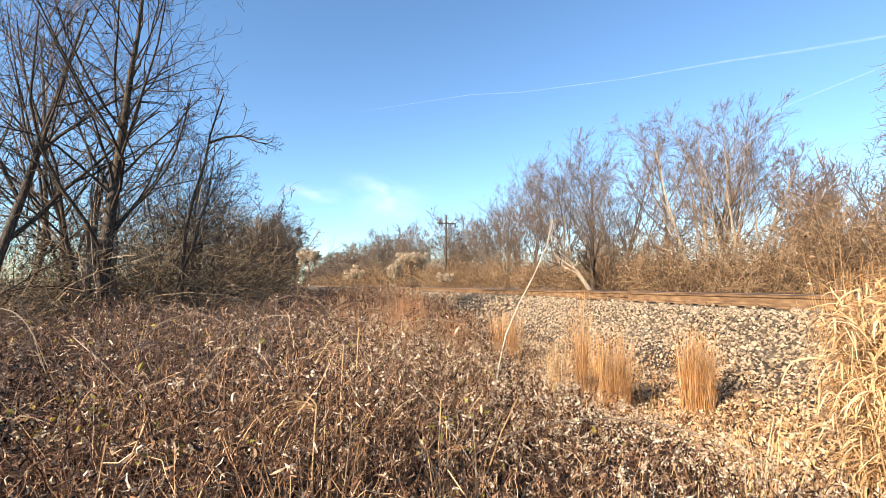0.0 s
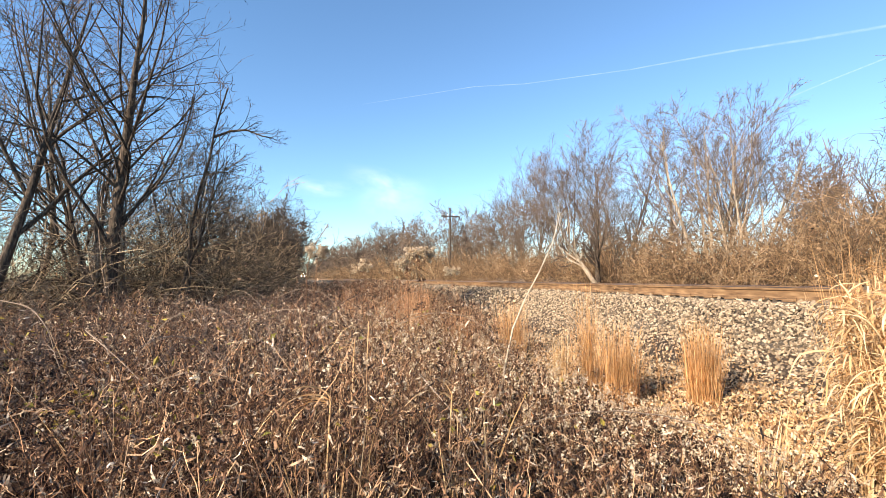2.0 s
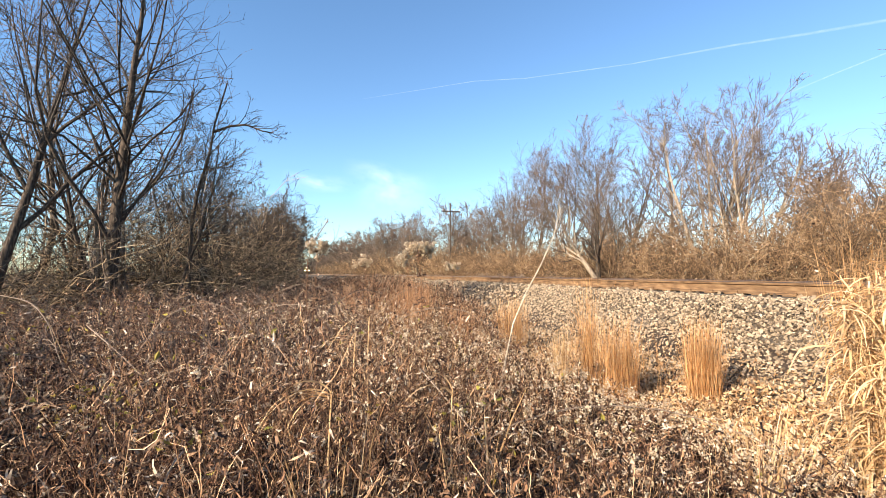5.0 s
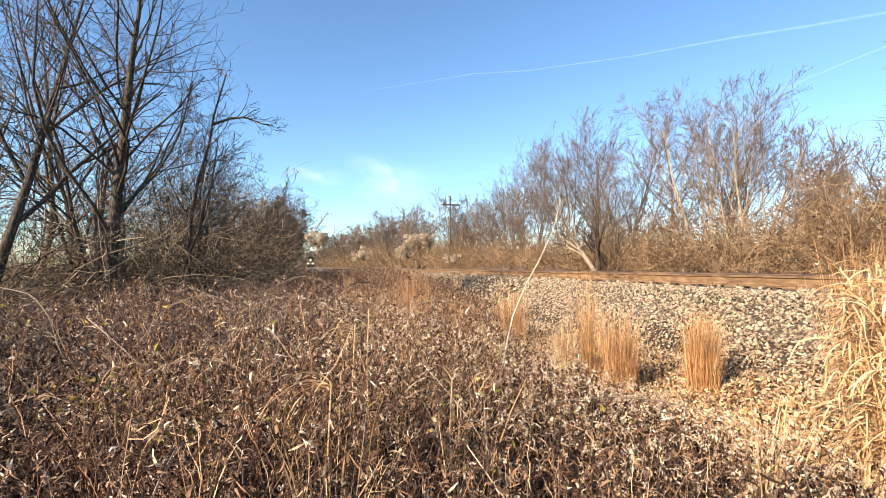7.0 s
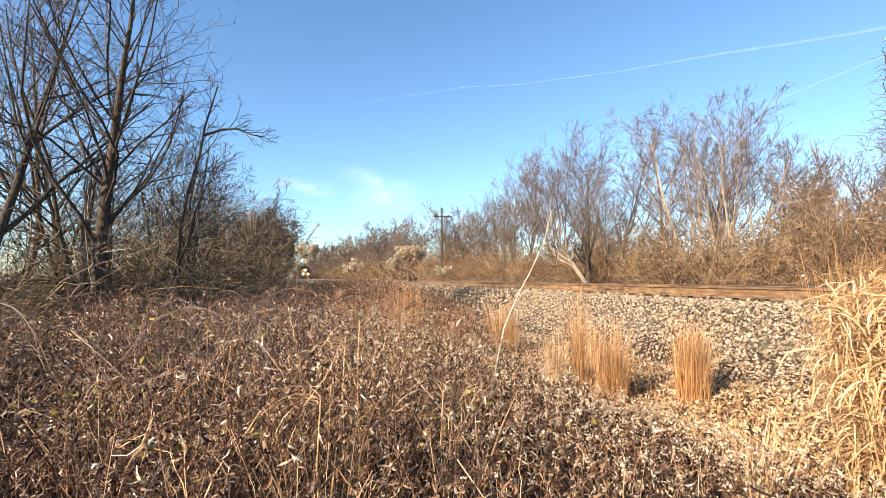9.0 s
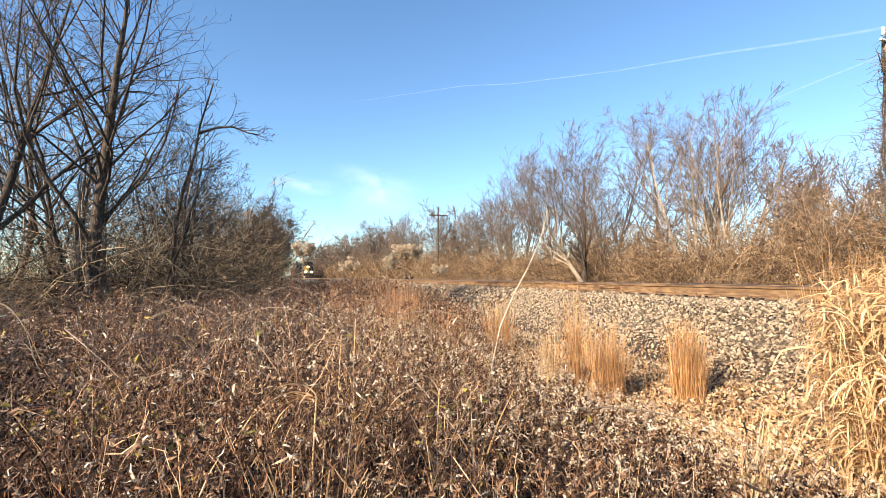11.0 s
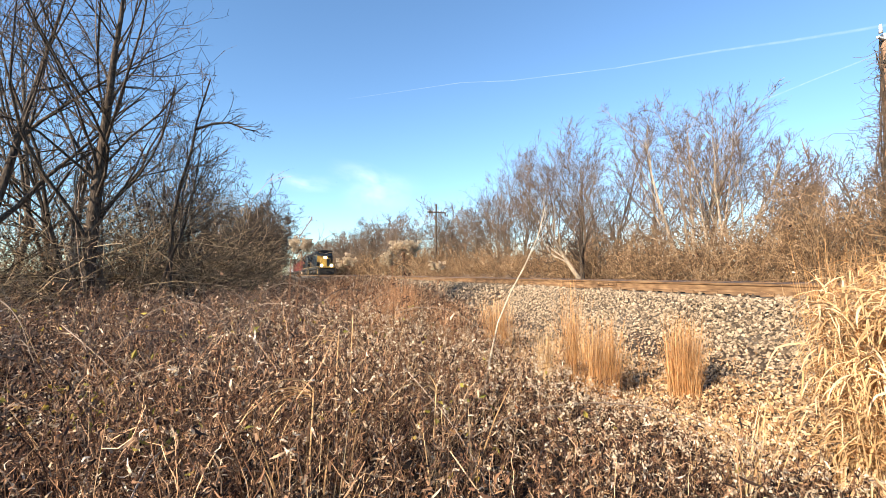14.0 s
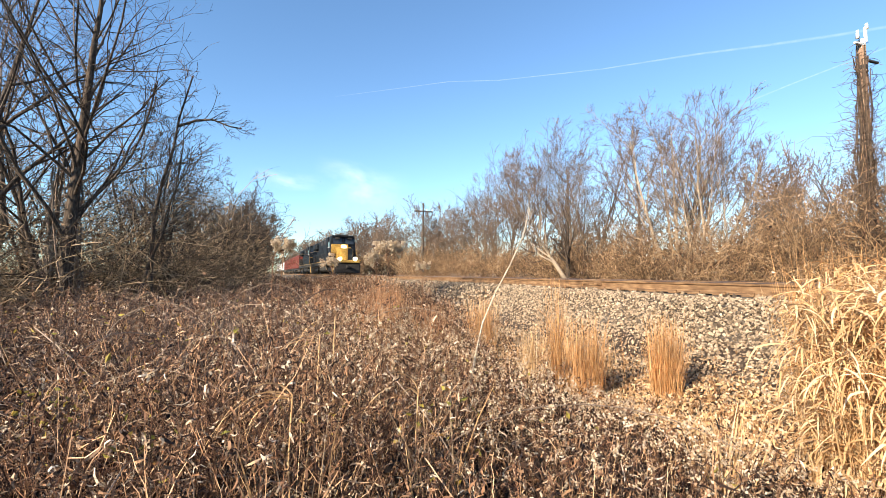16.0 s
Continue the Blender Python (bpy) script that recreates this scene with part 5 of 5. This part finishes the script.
def locomotive(lead, front):
    """Front at y = 0 facing -y, rail top at z = 0."""
    e = tagged(new("locomotive"), "dark navy diesel locomotive with yellow nose and lit headlights" if lead else "dark navy trailing diesel locomotive behind the first", "locomotive", "train")
    part("frame", bm_mesh("frame", box(0, 11.1, 1.35, 3.0, 21.6, 0.42, 0.04), M_DARKSTEEL), e)
    part("walkway_stripe", bm_mesh("walkway_stripe", box(0, 11.1, 1.6, 3.1, 21.4, 0.07, 0.01), M_YELLOW), e)
    part("fuel_tank", bm_mesh("fuel_tank", box(0, 11.2, 0.78, 2.5, 6.0, 0.75, 0.15), M_DARKSTEEL), e)
    bogie(e, 4.3, 3)
    bogie(e, 18.2, 3)
    part("hood", bm_mesh("hood", box(0, 12.8, 3.15, 1.95, 14.4, 3.05, 0.12), M_NAVY), e)
    part("radiator", bm_mesh("radiator", box(0, 19.2, 3.95, 3.0, 3.2, 1.1, 0.25), M_NAVY), e)
    part("inverter_cabinet", bm_mesh("inverter_cabinet", box(0, 6.4, 3.2, 2.9, 1.6, 2.7, 0.08), M_NAVY), e)
    bm = box(0, 4.0, 3.1, 3.05, 2.6, 2.95, 0)
    for v in bm.verts:
        if v.co.z > 4:
            v.co.x *= 0.86
            if v.co.y < 4:
                v.co.y += 0.35
    bmesh.ops.bevel(bm, geom=bm.edges[:], offset=0.09, segments=2, affect="EDGES")
    cab = part("cab", bm_mesh("cab", bm, M_NAVY), e)
    # yellow set off to the left; the front's shadow side is left in navy
    part("cab_front", bm_mesh("cab_front", box(-0.45, 2.72, 2.95, 1.95, 0.1, 1.15, 0.03), front), cab)
    for s in (-1, 1):
        ws = part("windscreen", bm_mesh("windscreen", box(0, 0, 0, 1.1, 0.05, 0.74, 0.03), M_GLASS), cab)
        ws.matrix_basis = pose(s * 0.66, 2.88, 3.88, -13, 0, 0)
        part("side_window", bm_mesh("side_window", box(s * 1.455, 4.2, 3.55, 0.06, 1.3, 0.62, 0.02), M_GLASS), cab)
    bm = box(0, 1.75, 2.3, 1.85, 2.1, 1.75, 0)
    for v in bm.verts:
        if v.co.z > 3 and v.co.y < 1.5:
            v.co.z -= 0.28
            v.co.y += 0.12
        if v.co.y < 1.5:
            v.co.x *= 0.8
    bmesh.ops.bevel(bm, geom=bm.edges[:], offset=0.09, segments=2, affect="EDGES")
    nose = part("nose", bm_mesh("nose", bm, front), e)
    # navy door right of centre also darkens the nose's shadow side
    part("nose_door", bm_mesh("nose_door", box(0.4, 0.68, 2.25, 0.56, 0.06, 1.45, 0.02), M_NAVY), nose)
    part("pilot", bm_mesh("pilot", box(0, 0.35, 0.75, 2.9, 0.5, 1.0, 0.12), M_DARKSTEEL), e)
    part("coupler", bm_mesh("coupler", box(0, -0.12, 0.88, 0.32, 0.7, 0.3, 0.05), M_DARKSTEEL), e)
    part("handrail", mesh_np("handrail", [tube(np.array([[[s * 1.0, 0.3, 1.6], [s * 1.0, 0.3, 2.5], [s * 1.42, 0.7, 2.6], [s * 1.45, 2.5, 2.6]] for s in (-1, 1)], float), np.full((2, 4), 0.03), 6)], M_YELLOW), e)
    part("step", bm_mesh("step", box(-1.25, 0.9, 0.8, 0.5, 0.7, 1.1, 0.04), M_YELLOW), e)
    part("step", bm_mesh("step", box(1.25, 0.9, 0.8, 0.5, 0.7, 1.1, 0.04), M_YELLOW), e)
    part("roof_unit", bm_mesh("roof_unit", box(0, 4.1, 4.62, 1.4, 1.1, 0.2, 0.05), M_DARKSTEEL), cab)
    part("exhaust", bm_mesh("exhaust", box(0, 11.5, 4.55, 0.9, 1.4, 0.25, 0.05), M_DARKSTEEL), e)
    part("horn", bm_mesh("horn", cyl((0.4, 4.6, 4.66), (0, -1, 0), 0.08, 0.5, 10, 0.04), M_DARKSTEEL), cab)
    for s in (-1, 1):
        part("number_board", bm_mesh("number_board", box(s * 0.72, 2.66, 4.2, 0.5, 0.08, 0.2, 0.02), M_DARKSTEEL), cab)
        part("window_frame", bm_mesh("window_frame", box(s * 1.47, 4.2, 3.2, 0.07, 1.45, 0.06, 0.01), M_GREYCAR), cab)
        part("grab_iron", bm_mesh("grab_iron", cyl((s * 1.45, 2.55, 2.3), (0, 0, 1), 0.02, 1.3, 6), M_YELLOW), cab)
    for s in (-1, 1):
        for k in range(9):
            part("hood_door", bm_mesh("hood_door", box(s * 0.985, 8.1 + 1.2 * k, 2.9, 0.04, 1.05, 1.7, 0.012), M_NAVY), e)
        for k in range(3):
            part("grille", bm_mesh("grille", box(s * 0.99, 8.6 + 2.6 * k, 4.2, 0.05, 1.9, 0.55, 0.015), M_DARKSTEEL), e)
        for k in range(10):
            part("stanchion", bm_mesh("stanchion", cyl((s * 1.46, 6.6 + 1.55 * k, 2.1), (0, 0, 1), 0.02, 1.05, 6), M_DARKSTEEL), e)
        part("side_handrail", bm_mesh("side_handrail", cyl((s * 1.46, 13.6, 2.62), (0, 1, 0), 0.022, 14.2, 6), M_DARKSTEEL), e)
    part("cab_visor", bm_mesh("cab_visor", box(0, 2.78, 4.44, 2.5, 0.4, 0.07, 0.02), M_NAVY), cab)
    part("front_mullion", bm_mesh("front_mullion", box(0, 2.82, 3.88, 0.13, 0.1, 0.8, 0.02), M_NAVY), cab)
    part("snow_plough", bm_mesh("snow_plough", box(0, 0.12, 0.42, 2.8, 0.25, 0.5, 0.08), M_DARKSTEEL), e)
    part("anticlimber", bm_mesh("anticlimber", box(0, 0.12, 1.42, 2.7, 0.3, 0.2, 0.03), M_YELLOW), e)
    if lead:
        # lamp discs made oversize, so that their shape takes in the glare
        part("headlight", bm_mesh("headlight", cyl((-0.0, 2.62, 3.2), (0, -1, 0), 0.25, 0.12, 16), M_LAMP), e, "lit round headlight")
        for s in (-0.85, 0.85):
            part("ditch_light", bm_mesh("ditch_light", cyl((s, 0.12, 1.75), (0, -1, 0), 0.2, 0.12, 16), M_LAMP), e, "lit ditch light")
    return e


def wagon(material, label, h=4.3):
    c = tagged(new("freight_wagon"), label, "freight wagon", "train")
    body = part("body", bm_mesh("body", box(0, 8.2, 1.15 + (h - 1.15) / 2, 3.0, 15.6, h - 1.15, 0.06), material), c)
    for k in range(13):
        for s in (-1.52, 1.52):
            part("rib", bm_mesh("rib", box(s, 1.0 + 1.2 * k, 1.2 + (h - 1.3) / 2, 0.08, 0.12, h - 1.35, 0.02), material), body)
    part("end_frame", bm_mesh("end_frame", box(0, 0.32, 2.2, 2.7, 0.14, 1.5, 0.03), M_DARKSTEEL), c)
    part("sill", bm_mesh("sill", box(0, 8.2, 1.0, 2.6, 16.4, 0.25, 0.03), M_DARKSTEEL), c)
    bogie(c, 2.4, 2)
    bogie(c, 14.0, 2)
    return c


# single stones lying out on the nearest stretch of the slope
stone_meshes = [mesh_np("ballast_stone", [(stone_shape(900 + k)[0], stone_shape(900 + k)[1])], M_STONE_ONE) for k in range(5)]
r = rng_of(88)
for k in range(300):
    o, y, s = r.uniform(-3.4, -2.0), r.uniform(3.2, 8.5), r.uniform(0.018, 0.034)
    st = part("ballast_stone", stone_meshes[k % 5], ballast)
    st.matrix_basis = Matrix.LocRotScale((TRACK + o, y, float(bank_z(o)) + s * 0.4), Euler(r.uniform(0, 6.28, 3)), (s, s, s))


train = [(locomotive(True, M_YELLOW), 0.0), (locomotive(False, M_NAVY), 22.6)]
for k in range(3):
    train.append((wagon(M_REDCAR, "rust-red ribbed freight wagon", 3.8), 45.2 + 16.9 * k))
for k in range(3):
    train.append((wagon(M_GREYCAR, "pale grey ribbed freight wagon", 3.5), 45.2 + 16.9 * (3 + k)))

NOSE_AT_END, SPEED = 51.5, 17.0     # metres along the track at 16 s, metres a second


def motions():
    """The train comes on at an even pace along the bend of the track."""
    for thing, back in train:
        rows = []
        for k in range(33):
            t = k * 0.5
            y = NOSE_AT_END + SPEED * (16.0 - t) + back
            rows.append((t, pose(float(track_x(y)), y, RAIL_TOP, 0, 0, track_turn(y))))
        walk(thing, rows)


motions()
